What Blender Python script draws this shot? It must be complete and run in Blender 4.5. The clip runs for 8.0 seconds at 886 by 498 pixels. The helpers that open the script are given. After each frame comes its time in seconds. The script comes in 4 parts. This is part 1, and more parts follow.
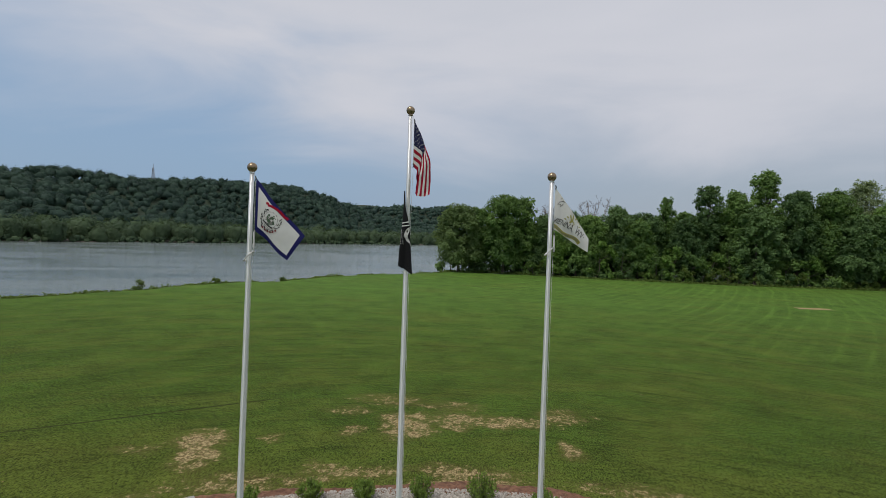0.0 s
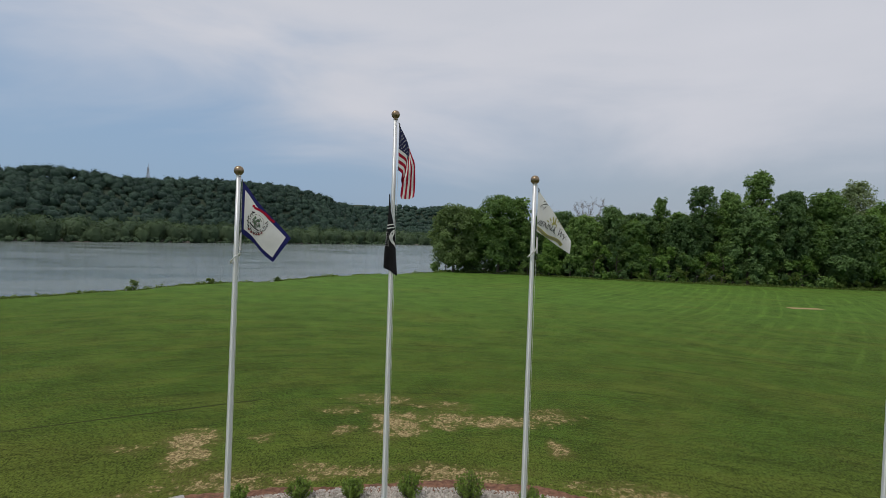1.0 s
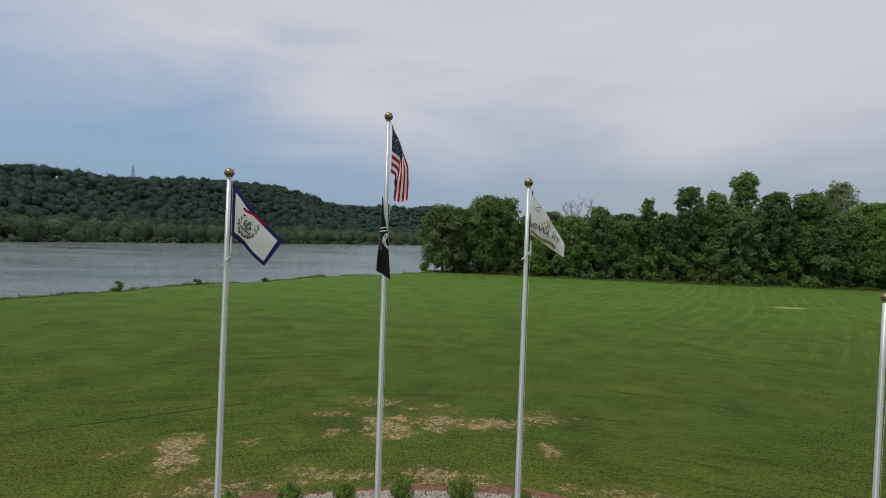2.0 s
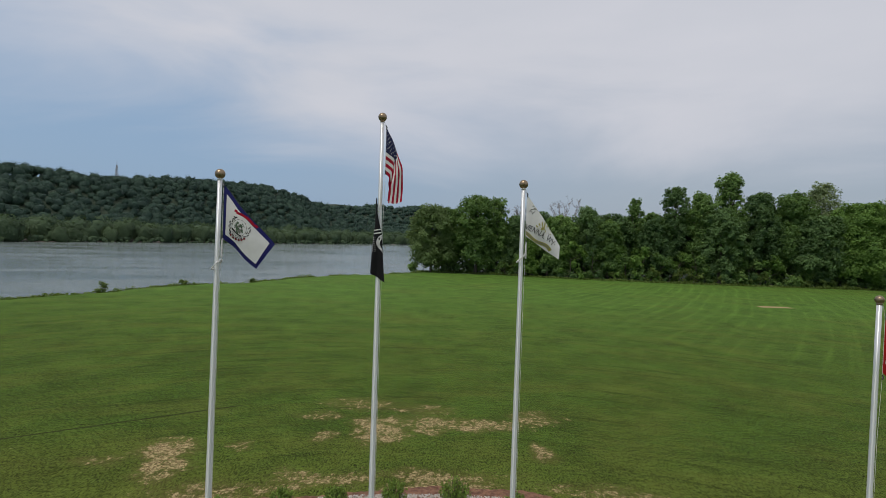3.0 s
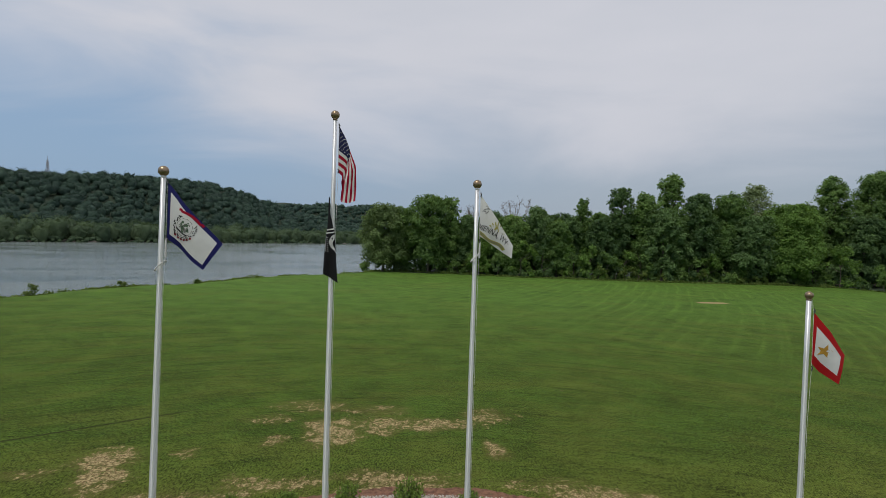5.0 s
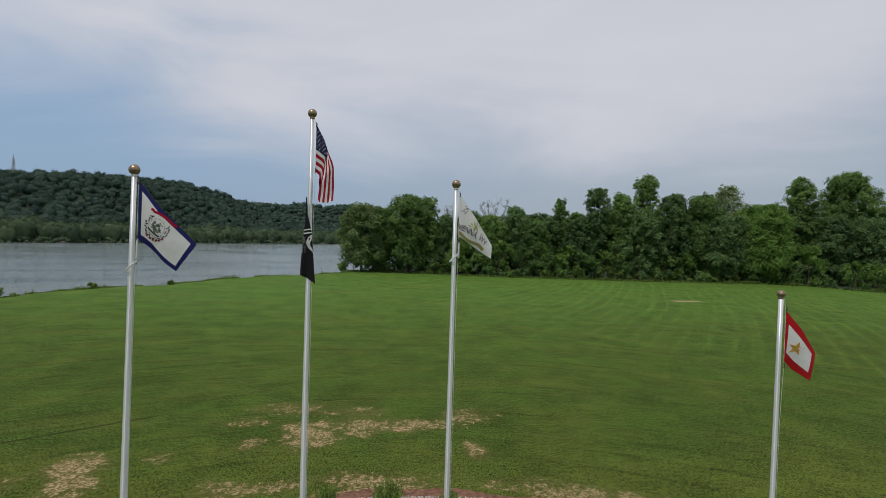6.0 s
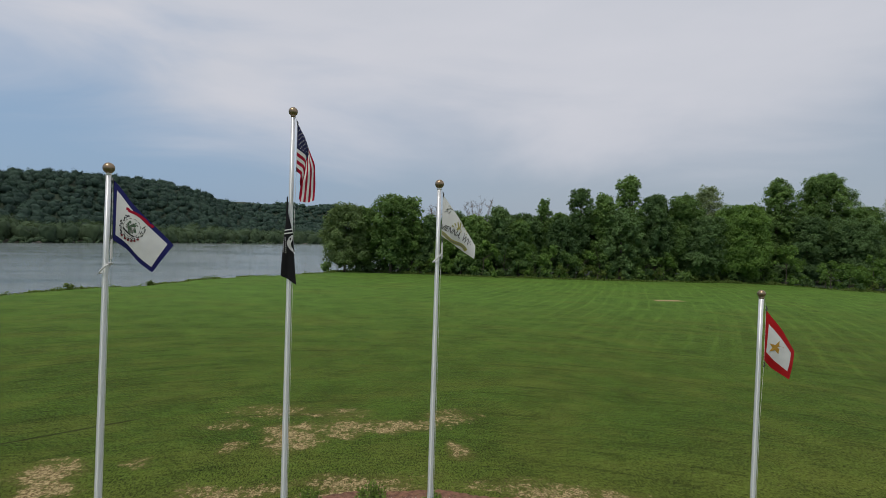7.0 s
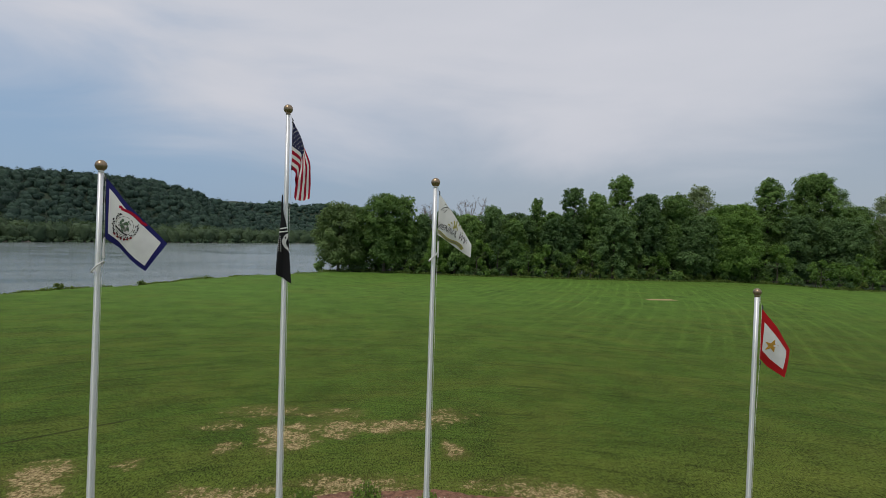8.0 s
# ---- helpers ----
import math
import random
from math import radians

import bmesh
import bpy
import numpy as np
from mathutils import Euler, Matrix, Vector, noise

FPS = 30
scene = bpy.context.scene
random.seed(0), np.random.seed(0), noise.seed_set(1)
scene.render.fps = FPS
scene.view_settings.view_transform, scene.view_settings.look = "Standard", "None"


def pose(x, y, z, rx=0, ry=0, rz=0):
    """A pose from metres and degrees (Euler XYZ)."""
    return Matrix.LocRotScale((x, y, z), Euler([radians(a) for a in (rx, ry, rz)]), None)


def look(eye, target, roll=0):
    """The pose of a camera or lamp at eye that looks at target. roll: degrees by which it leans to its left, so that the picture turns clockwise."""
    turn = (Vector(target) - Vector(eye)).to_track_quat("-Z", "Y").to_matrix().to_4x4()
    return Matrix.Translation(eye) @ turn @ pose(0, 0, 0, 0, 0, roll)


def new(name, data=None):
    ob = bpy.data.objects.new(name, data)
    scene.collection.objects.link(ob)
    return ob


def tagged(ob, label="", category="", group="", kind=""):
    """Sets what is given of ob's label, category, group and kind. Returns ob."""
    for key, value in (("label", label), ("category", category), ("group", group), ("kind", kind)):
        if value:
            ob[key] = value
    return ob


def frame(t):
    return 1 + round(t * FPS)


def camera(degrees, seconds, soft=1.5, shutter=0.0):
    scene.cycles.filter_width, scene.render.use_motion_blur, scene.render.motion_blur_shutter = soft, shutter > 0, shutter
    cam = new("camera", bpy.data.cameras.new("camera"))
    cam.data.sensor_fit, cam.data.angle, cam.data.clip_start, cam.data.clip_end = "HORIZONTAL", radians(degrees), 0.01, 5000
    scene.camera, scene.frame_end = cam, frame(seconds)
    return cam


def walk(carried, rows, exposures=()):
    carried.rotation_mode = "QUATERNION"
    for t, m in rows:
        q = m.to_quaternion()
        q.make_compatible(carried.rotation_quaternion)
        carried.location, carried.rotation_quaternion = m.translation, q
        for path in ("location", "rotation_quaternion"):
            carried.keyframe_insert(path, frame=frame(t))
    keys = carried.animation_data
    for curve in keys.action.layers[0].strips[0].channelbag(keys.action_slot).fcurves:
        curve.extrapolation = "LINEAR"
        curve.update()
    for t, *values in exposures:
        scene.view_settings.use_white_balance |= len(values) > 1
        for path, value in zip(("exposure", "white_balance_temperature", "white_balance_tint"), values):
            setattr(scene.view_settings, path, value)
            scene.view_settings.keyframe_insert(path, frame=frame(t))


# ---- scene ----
cam = camera(78.6, 8.0, soft=0.75)
PATH = [
    (0, (0.066, 1.777, 6.905), (-0.054, 3.773, 6.856), 2.2),
    (0.5, (0.198, 1.687, 6.922), (0.087, 3.683, 6.873), 2.2),
    (1, (0.294, 1.625, 6.955), (0.188, 3.622, 6.906), 2.2),
    (2.5, (0.118, 1.757, 7.03), (0.08, 3.756, 6.983), 2.2),
    (3, (0.063, 1.803, 7.051), (0.044, 3.802, 7.004), 2.2),
    (3.5, (0.047, 1.818, 7.068), (0.051, 3.817, 7.021), 2.2),
    (4, (0.046, 1.819, 7.063), (0.108, 3.818, 7.018), 2.2),
    (4.5, (0.031, 1.818, 7.059), (0.145, 3.815, 7.015), 2.2),
    (6, (0.02, 1.878, 7.064), (0.256, 3.863, 7.023), 2.1),
    (6.5, (0.032, 1.918, 7.072), (0.304, 3.899, 7.033), 2.1),
    (7, (0.049, 1.955, 7.069), (0.343, 3.933, 7.03), 2.1),
    (7.5, (0.026, 1.991, 7.067), (0.334, 3.967, 7.027), 2.1),
    (8, (0.0, 2.01, 7.051), (0.319, 3.984, 7.011), 2.1),
]
walk(cam, [(t, look(eye, target, roll)) for t, eye, target, roll in PATH])

# ---------------------------------------------------------------- light
world = bpy.data.worlds.new("sky")
scene.world = world
world.use_nodes = True


class Nodes:
    """A short way to write node trees."""

    def __init__(self, tree):
        self.tree = tree
        tree.nodes.clear()

    def add(self, kind, ins=None):
        node = self.tree.nodes.new(kind)
        for key, value in (ins or {}).items():
            self.put(node.inputs[key], value)
        return node

    def put(self, socket, value):
        if isinstance(value, bpy.types.NodeSocket):
            self.tree.links.new(value, socket)
        elif isinstance(value, bpy.types.Node):
            self.tree.links.new(value.outputs[0], socket)
        else:
            socket.default_value = value

    def math(self, op, a, b=0.0, c=0.0, clamp=False):
        node = self.add("ShaderNodeMath", {0: a, 1: b, 2: c})
        node.operation, node.use_clamp = op, clamp
        return node.outputs[0]

    def mix(self, f, a, b, blend="MIX"):
        node = self.add("ShaderNodeMix")
        node.data_type, node.blend_type = "RGBA", blend
        self.put(node.inputs[0], f), self.put(node.inputs[6], a), self.put(node.inputs[7], b)
        return node.outputs[2]

    def noise(self, at, scale, detail=3.0, rough=0.55, warp=0.0):
        return self.add("ShaderNodeTexNoise", {"Vector": at, "Scale": scale, "Detail": detail, "Roughness": rough, "Distortion": warp}).outputs[0]

    def ramp(self, x, lo, hi):
        node = self.add("ShaderNodeMapRange", {0: x, 1: lo, 2: hi, 3: 0.0, 4: 1.0})
        node.interpolation_type = "SMOOTHSTEP"
        return node.outputs[0]

    def scaled(self, at, sx, sy, sz, turn=0.0):
        return self.add("ShaderNodeMapping", {"Vector": at, "Rotation": (0, 0, turn), "Scale": (sx, sy, sz)}).outputs[0]


def rgb(r, g, b):
    return (r, g, b, 1.0)


SUN_HEIGHT, SUN_TURN = radians(62), radians(222)
n = Nodes(world.node_tree)
sky = n.add("ShaderNodeTexSky")
sky.sky_type, sky.sun_disc, sky.sun_elevation, sky.sun_rotation = "NISHITA", False, SUN_HEIGHT, SUN_TURN
sky.air_density, sky.dust_density = 1.3, 2.5
way = n.add("ShaderNodeTexCoord").outputs["Generated"]
parts = n.add("ShaderNodeSeparateXYZ", {0: way})
side, ahead, height = parts.outputs
flat = n.scaled(way, 1.0, 1.0, 3.6)
wisps = n.noise(flat, 1.7, 6.0, 0.52, 0.5)
broad = n.noise(n.scaled(way, 1.0, 1.0, 2.4), 0.9, 2.0)
clear = n.mix(1.0, sky.outputs[0], rgb(0.075, 0.082, 0.09), "MULTIPLY")
haze = n.mix(0.8, clear, n.mix(n.ramp(side, -0.5, 0.45), rgb(0.285, 0.415, 0.60), rgb(0.375, 0.435, 0.525)))
cover = n.math("ADD", n.math("MULTIPLY", height, 1.75), n.math("MULTIPLY", side, 0.08))
cover = n.math("ADD", cover, n.math("MULTIPLY", n.math("SUBTRACT", wisps, 0.5), 0.7))
cover = n.math("ADD", cover, n.math("MULTIPLY", n.math("SUBTRACT", broad, 0.5), 0.5))
cloud = n.mix(n.noise(flat, 2.3, 4.0), rgb(0.51, 0.54, 0.605), rgb(0.655, 0.655, 0.71))
shown = n.mix(n.ramp(cover, 0.25, 0.64), haze, cloud)
n.add("ShaderNodeOutputWorld", {0: n.add("ShaderNodeBackground", {0: shown, 1: 1.0})})

sun = new("sun", bpy.data.lights.new("sun", "SUN"))
sun.data.energy, sun.data.angle, sun.data.color = 1.9, radians(10), (1.0, 0.95, 0.87)
sun.matrix_world = look((0, 0, 0), (-math.sin(SUN_TURN) * math.cos(SUN_HEIGHT), -math.cos(SUN_TURN) * math.cos(SUN_HEIGHT), -math.sin(SUN_HEIGHT)))


# ---------------------------------------------------------------- materials
def surface(name, build):
    m = bpy.data.materials.new(name)
    m.use_nodes = True
    k = Nodes(m.node_tree)
    shader = build(k, k.add("ShaderNodeTexCoord").outputs["Object"])
    k.add("ShaderNodeOutputMaterial", {0: shader})
    return m


def principled(k, colour, rough=0.6, metal=0.0, bump=None, strength=0.3, distance=0.02, spec=0.5):
    ins = {"Base Color": colour, "Roughness": rough, "Metallic": metal, "Specular IOR Level": spec}
    if bump is not None:
        ins["Normal"] = k.add("ShaderNodeBump", {"Strength": strength, "Distance": distance, "Height": bump})
    return k.add("ShaderNodeBsdfPrincipled", ins).outputs[0]


def plain(name, a, b, scale=6.0, rough=0.6, metal=0.0, strength=0.2, distance=0.004, spec=0.5):
    """Two near tones mixed at two scales, with fine relief."""
    def build(k, at):
        f = k.math("ADD", k.math("MULTIPLY", k.noise(at, scale), 0.6), k.math("MULTIPLY", k.noise(at, scale * 9), 0.4))
        r = k.math("ADD", rough - 0.08, k.math("MULTIPLY", k.noise(at, scale * 3), 0.16))
        return principled(k, k.mix(k.ramp(f, 0.3, 0.7), rgb(*a), rgb(*b)), r, metal, k.noise(at, scale * 14), strength, distance, spec)
    return surface(name, build)


def leaves(name, dark, light, through_light=0.36, single=0.35, mottle=0.0):
    """Leaf colours by spray and clump. mottle: finer unevenness for far woods, in which single sprays cannot be told apart."""
    def build(k, at):
        one = k.add("ShaderNodeNewGeometry").outputs["Random Per Island"]
        tone = k.add("ShaderNodeAttribute")
        tone.attribute_name = "tone"
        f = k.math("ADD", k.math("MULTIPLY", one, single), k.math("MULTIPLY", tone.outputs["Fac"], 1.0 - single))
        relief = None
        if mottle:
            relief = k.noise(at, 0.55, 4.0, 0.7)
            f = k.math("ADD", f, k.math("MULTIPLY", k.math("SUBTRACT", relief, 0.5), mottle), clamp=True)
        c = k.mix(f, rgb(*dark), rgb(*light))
        face = principled(k, c, 0.62, bump=relief, strength=0.9, distance=1.2, spec=0.25)
        back = k.add("ShaderNodeBsdfTranslucent", {0: k.mix(0.5, c, rgb(light[0] * 1.3, light[1] * 1.2, light[2] * 0.6))})
        return k.add("ShaderNodeMixShader", {0: through_light, 1: face, 2: back}).outputs[0]
    return surface(name, build)


# Worn places in the lawn: x, y, half width, half depth, how bare.
WORN = [
    (-8.45, 18.6, 0.9, 0.8, 1.2), (-8.1, 17.6, 0.6, 0.6, 1.2), (-8.0, 16.8, 0.7, 0.5, 0.9), (-10.0, 17.6, 0.7, 0.4, 0.75), (-2.2, 21.2, 0.9, 1.3, 1.15),
    (-0.6, 21.9, 1.1, 0.8, 0.95), (-0.3, 21.2, 0.5, 0.3, 1.0), (1.3, 22.0, 1.3, 0.6, 1.0), (2.2, 22.0, 0.8, 0.4, 1.0), (3.6, 23.0, 0.9, 0.9, 0.85), (-4.0, 20.4, 0.45, 0.45, 0.85),
    (3.5, 19.6, 0.36, 0.65, 1.0), (-6.5, 19.2, 0.35, 0.35, 0.75), (-4.1, 17.1, 0.8, 0.55, 0.75), (-0.5, 17.6, 0.9, 0.5, 0.85), (1.6, 17.0, 0.5, 0.4, 0.7),
    (-6.0, 15.9, 1.5, 0.7, 0.8), (-3.4, 24.0, 1.4, 0.7, 0.8), (-0.6, 23.6, 1.2, 0.6, 0.75), (-4.6, 22.4, 0.9, 0.4, 0.72), (4.4, 17.0, 1.3, 0.5, 0.7), (4.95, 23.3, 0.16, 0.22, 1.0),
]


def lawn(k, at):
    parts = k.add("ShaderNodeSeparateXYZ", {0: at})
    x, y = parts.outputs[0], parts.outputs[1]
    mid, wide = k.noise(at, 2.4, 5.0, 0.75), k.noise(at, 0.10, 3.0)
    # The mower circled the flagpoles: streaks follow rings round them.
    dx, dy = k.math("SUBTRACT", x, 0.7), k.math("SUBTRACT", y, 1.6)
    ring = k.math("SQRT", k.math("ADD", k.math("MULTIPLY", dx, dx), k.math("MULTIPLY", dy, dy)))
    ring = k.math("ADD", ring, k.math("MULTIPLY", wide, 1.5))
    bearing = k.math("ARCTAN2", dx, dy)

    def rings(fine, length, detail, rough):
        where = k.add("ShaderNodeCombineXYZ", {0: k.math("MULTIPLY", ring, fine), 1: k.math("MULTIPLY", bearing, length)})
        return k.math("SUBTRACT", k.noise(where, 1.0, detail, rough), 0.5)

    broad, narrow = rings(0.45, 5.0, 4.0, 0.6), rings(3.6, 13.0, 5.0, 0.75)
    grain = k.math("SUBTRACT", k.noise(k.scaled(at, 20.0, 8.0, 1.0), 1.0, 4.0, 0.85), 0.5)
    far, near = k.ramp(y, 22.0, 74.0), k.ramp(y, 40.0, 16.0)
    green = k.mix(far, rgb(0.061, 0.102, 0.014), rgb(0.077, 0.145, 0.022))
    green = k.mix(k.ramp(mid, 0.38, 0.68), green, k.mix(far, rgb(0.058, 0.105, 0.017), rgb(0.066, 0.134, 0.025)))
    # Thin and brownish in streaks through the middle of the field.
    thin = k.math("MULTIPLY", k.ramp(k.math("ADD", broad, k.math("MULTIPLY", narrow, 0.6)), -0.10, 0.16), k.ramp(k.math("ADD", wide, k.math("MULTIPLY", k.ramp(y, 66.0, 28.0), 0.18)), 0.42, 0.66))
    green = k.mix(k.math("MULTIPLY", thin, 0.30), green, rgb(0.098, 0.088, 0.020))
    # Lighter, yellower turf towards the bed.
    green = k.mix(k.math("MULTIPLY", k.math("MULTIPLY", k.ramp(y, 22.0, 15.5), k.ramp(ring, 13.0, 15.5)), 0.55), green, rgb(0.108, 0.128, 0.022))
    # Mower rows on the far part of the field, which bend towards the river at their far ends.
    across = k.math("SUBTRACT", k.math("MULTIPLY", x, 0.829), k.math("MULTIPLY", y, 0.559))
    along = k.math("ADD", k.math("MULTIPLY", x, 0.559), k.math("MULTIPLY", y, 0.829))
    bend = k.math("MAXIMUM", k.math("SUBTRACT", along, 62.0), 0.0)
    across = k.math("ADD", k.math("ADD", across, k.math("MULTIPLY", k.math("MULTIPLY", bend, bend), 0.002)), k.math("MULTIPLY", k.noise(at, 0.03, 1.0), 3.0))
    lane = k.add("ShaderNodeCombineXYZ", {0: k.math("MULTIPLY", across, 0.9), 1: k.math("MULTIPLY", along, 0.03)})
    swing = k.math("SINE", k.math("ADD", k.math("MULTIPLY", across, 3.9), k.math("MULTIPLY", k.noise(lane, 1.0, 2.0), 5.0)))
    seam = k.math("MULTIPLY", k.ramp(swing, 0.45, 1.0), k.ramp(k.noise(k.add("ShaderNodeCombineXYZ", {0: k.math("MULTIPLY", across, 2.2), 1: k.math("MULTIPLY", along, 0.10)}), 1.0, 3.0, 0.6), 0.36, 0.62))
    strong = k.math("MULTIPLY", k.ramp(k.math("ADD", k.math("MULTIPLY", x, 0.7), k.math("MULTIPLY", y, 0.5)), 20.0, 46.0), k.ramp(k.noise(at, 0.12, 3.0), 0.25, 0.60))
    row = k.math("MULTIPLY", k.math("ADD", k.math("SUBTRACT", seam, 0.22), k.math("MULTIPLY", swing, 0.10)), k.math("MULTIPLY", strong, 0.36))
    # Passes of the mower round the bed, each with a thin dark seam.
    seams = k.math("SINE", k.math("ADD", k.math("MULTIPLY", ring, 4.2), k.math("MULTIPLY", rings(0.5, 3.0, 2.0, 0.5), 5.0)))
    seams = k.math("MULTIPLY", k.ramp(seams, 0.80, 1.0), k.ramp(rings(0.9, 4.0, 3.0, 0.6), -0.06, 0.12))
    row = k.math("SUBTRACT", row, k.math("MULTIPLY", k.math("MULTIPLY", seams, k.ramp(ring, 62.0, 36.0)), 0.30))
    # Uneven growth: patches of a few metres, clumps of a few hands, single tufts.
    patch, clump = k.noise(at, 0.33, 6.0, 0.72, 0.3), k.noise(k.scaled(at, 1.0, 0.8, 1.0), 7.0, 4.0, 0.78)
    row = k.math("ADD", row, k.math("MULTIPLY", k.math("SUBTRACT", patch, 0.5), 1.5))
    row = k.math("ADD", row, k.math("MULTIPLY", k.math("SUBTRACT", clump, 0.5), 1.9))
    row = k.math("ADD", row, k.math("MULTIPLY", broad, 0.5))
    row = k.math("ADD", row, k.math("MULTIPLY", narrow, 0.95))
    row = k.math("ADD", row, k.math("MULTIPLY", rings(1.5, 20.0, 6.0, 0.85), 0.9))
    # Tuft grain, capped when bright, also paints tiny shadows between blades into the colour.
    row = k.math("ADD", row, k.math("MINIMUM", k.math("MULTIPLY", grain, k.math("ADD", 3.6, k.math("MULTIPLY", near, 5.0))), 0.6))
    row = k.math("ADD", row, k.math("MULTIPLY", k.math("SUBTRACT", mid, 0.5), 0.3))
    row = k.math("MAXIMUM", k.math("ADD", row, k.math("ADD", 1.13, k.math("MULTIPLY", near, 0.02))), 0.16)
    green = k.mix(1.0, green, k.add("ShaderNodeCombineColor", {0: row, 1: row, 2: row}), "MULTIPLY")
    # A wheel track pressed into the turf.
    track = k.math("ABSOLUTE", k.math("SUBTRACT", k.math("SUBTRACT", k.math("MULTIPLY", x, 0.573), k.math("MULTIPLY", y, 0.819)), -23.53))
    track = k.math("MULTIPLY", k.ramp(track, 0.10, 0.03), k.math("MULTIPLY", k.ramp(x, -22.0, -12.0), k.ramp(x, -7.2, -8.4)))
    green = k.mix(k.math("MULTIPLY", track, 0.8), green, rgb(0.030, 0.030, 0.012))
    # Dry, worn patches with ragged edges.
    wx = k.math("ADD", x, k.math("MULTIPLY", k.math("SUBTRACT", k.noise(at, 0.7, 3.0), 0.5), 1.5))
    wy = k.math("ADD", y, k.math("MULTIPLY", k.math("SUBTRACT", k.noise(k.scaled(at, -1.0, 1.0, 1.0, 0.7), 0.8, 3.0), 0.5), 1.4))
    ragged = k.math("ADD", k.math("MULTIPLY", k.noise(at, 1.3, 5.0, 0.75, 0.6), 2.7), k.math("MULTIPLY", k.noise(k.scaled(at, 1.0, 0.75, 1.0), 5.0, 5.0, 0.8), 3.0))
    dry = 0.0
    for cx, cy, rx, ry, bare in WORN:
        ex = k.math("MULTIPLY", k.math("SUBTRACT", wx, cx), 1.0 / rx)
        ey = k.math("MULTIPLY", k.math("SUBTRACT", wy, cy), 1.0 / ry)
        r = k.math("SQRT", k.math("ADD", k.math("MULTIPLY", ex, ex), k.math("MULTIPLY", ey, ey)))
        one = k.math("MULTIPLY", k.math("MINIMUM", k.math("SUBTRACT", 1.55, r), 0.85), bare)
        dry = one if isinstance(dry, float) else k.math("MAXIMUM", dry, one)
    # Parched turf just outside the bed's mulch.
    edge = k.math("SQRT", k.math("ADD", k.math("MULTIPLY", dx, dx), k.math("MULTIPLY", dy, dy)))
    parched = k.math("MULTIPLY", k.math("MULTIPLY", k.math("MULTIPLY", k.ramp(edge, 16.9, 15.6), k.ramp(edge, 14.2, 15.0)), k.ramp(k.noise(at, 0.45, 2.0), 0.34, 0.54)), 0.90)
    dry = k.math("MAXIMUM", dry, parched)
    # Thin, browned turf round the bare ground.
    green = k.mix(k.math("MULTIPLY", k.ramp(k.math("ADD", dry, k.math("SUBTRACT", k.noise(at, 0.9, 4.0, 0.7), 0.5)), -0.1, 0.9), 0.5), green, rgb(0.130, 0.118, 0.034))
    dry = k.ramp(k.math("ADD", k.math("MAXIMUM", dry, -0.6), k.math("SUBTRACT", ragged, 2.95)), 0.48, 1.0)
    straw = k.mix(k.ramp(k.noise(at, 10.0, 5.0, 0.8), 0.40, 0.60), rgb(0.12, 0.078, 0.030), rgb(0.60, 0.47, 0.25))
    c = k.mix(k.math("MULTIPLY", dry, 0.9), green, straw)
    # One scraped oblong of pale earth.
    ox = k.math("ABSOLUTE", k.math("MULTIPLY", k.math("SUBTRACT", x, 39.9), 1 / 2.0))
    oy = k.math("ABSOLUTE", k.math("MULTIPLY", k.math("SUBTRACT", y, 67.7), 1 / 0.8))
    earth = k.ramp(k.math("ADD", k.math("MAXIMUM", ox, oy), k.math("MULTIPLY", k.noise(at, 1.4, 4.0, 0.7), 0.9)), 1.55, 1.2)
    c = k.mix(earth, c, k.mix(mid, rgb(0.25, 0.175, 0.085), rgb(0.44, 0.34, 0.20)))
    relief = k.math("ADD", k.math("MULTIPLY", grain, 0.7), k.math("MULTIPLY", mid, 0.8))
    return principled(k, c, 0.85, 0.0, relief, 1.0, 0.10, 0.07)


def water_look(k, at):
    parts = k.add("ShaderNodeSeparateXYZ", {0: at})
    x, y = parts.outputs[0], parts.outputs[1]
    # Wavelets lie across the wind, which blows down the reach.
    crest = k.math("ADD", k.math("MULTIPLY", x, 0.91), k.math("MULTIPLY", y, 0.42))
    downwind = k.math("SUBTRACT", k.math("MULTIPLY", y, 0.91), k.math("MULTIPLY", x, 0.42))

    def waves(a, b, detail, rough, warp=0.0):
        where = k.add("ShaderNodeCombineXYZ", {0: k.math("MULTIPLY", crest, a), 1: k.math("MULTIPLY", downwind, b)})
        return k.noise(where, 1.0, detail, rough, warp)

    gusts = waves(0.011, 0.055, 6.0, 0.68, 0.4)
    wind = k.ramp(gusts, 0.40, 0.56)
    relief = k.math("ADD", k.math("MULTIPLY", waves(0.28, 1.1, 5.0, 0.78), 1.0), waves(0.06, 0.26, 3.0, 0.6))
    # Pale base colour, palest in gusts: some of the sky's reflection painted in.
    c = k.mix(gusts, rgb(0.140, 0.176, 0.174), rgb(0.192, 0.226, 0.222))
    rough = k.math("ADD", 0.10, k.math("MULTIPLY", wind, 0.06))
    return principled(k, c, rough, 0.0, relief, k.math("ADD", 0.15, k.math("MULTIPLY", wind, 0.24)), 0.3, 0.5)


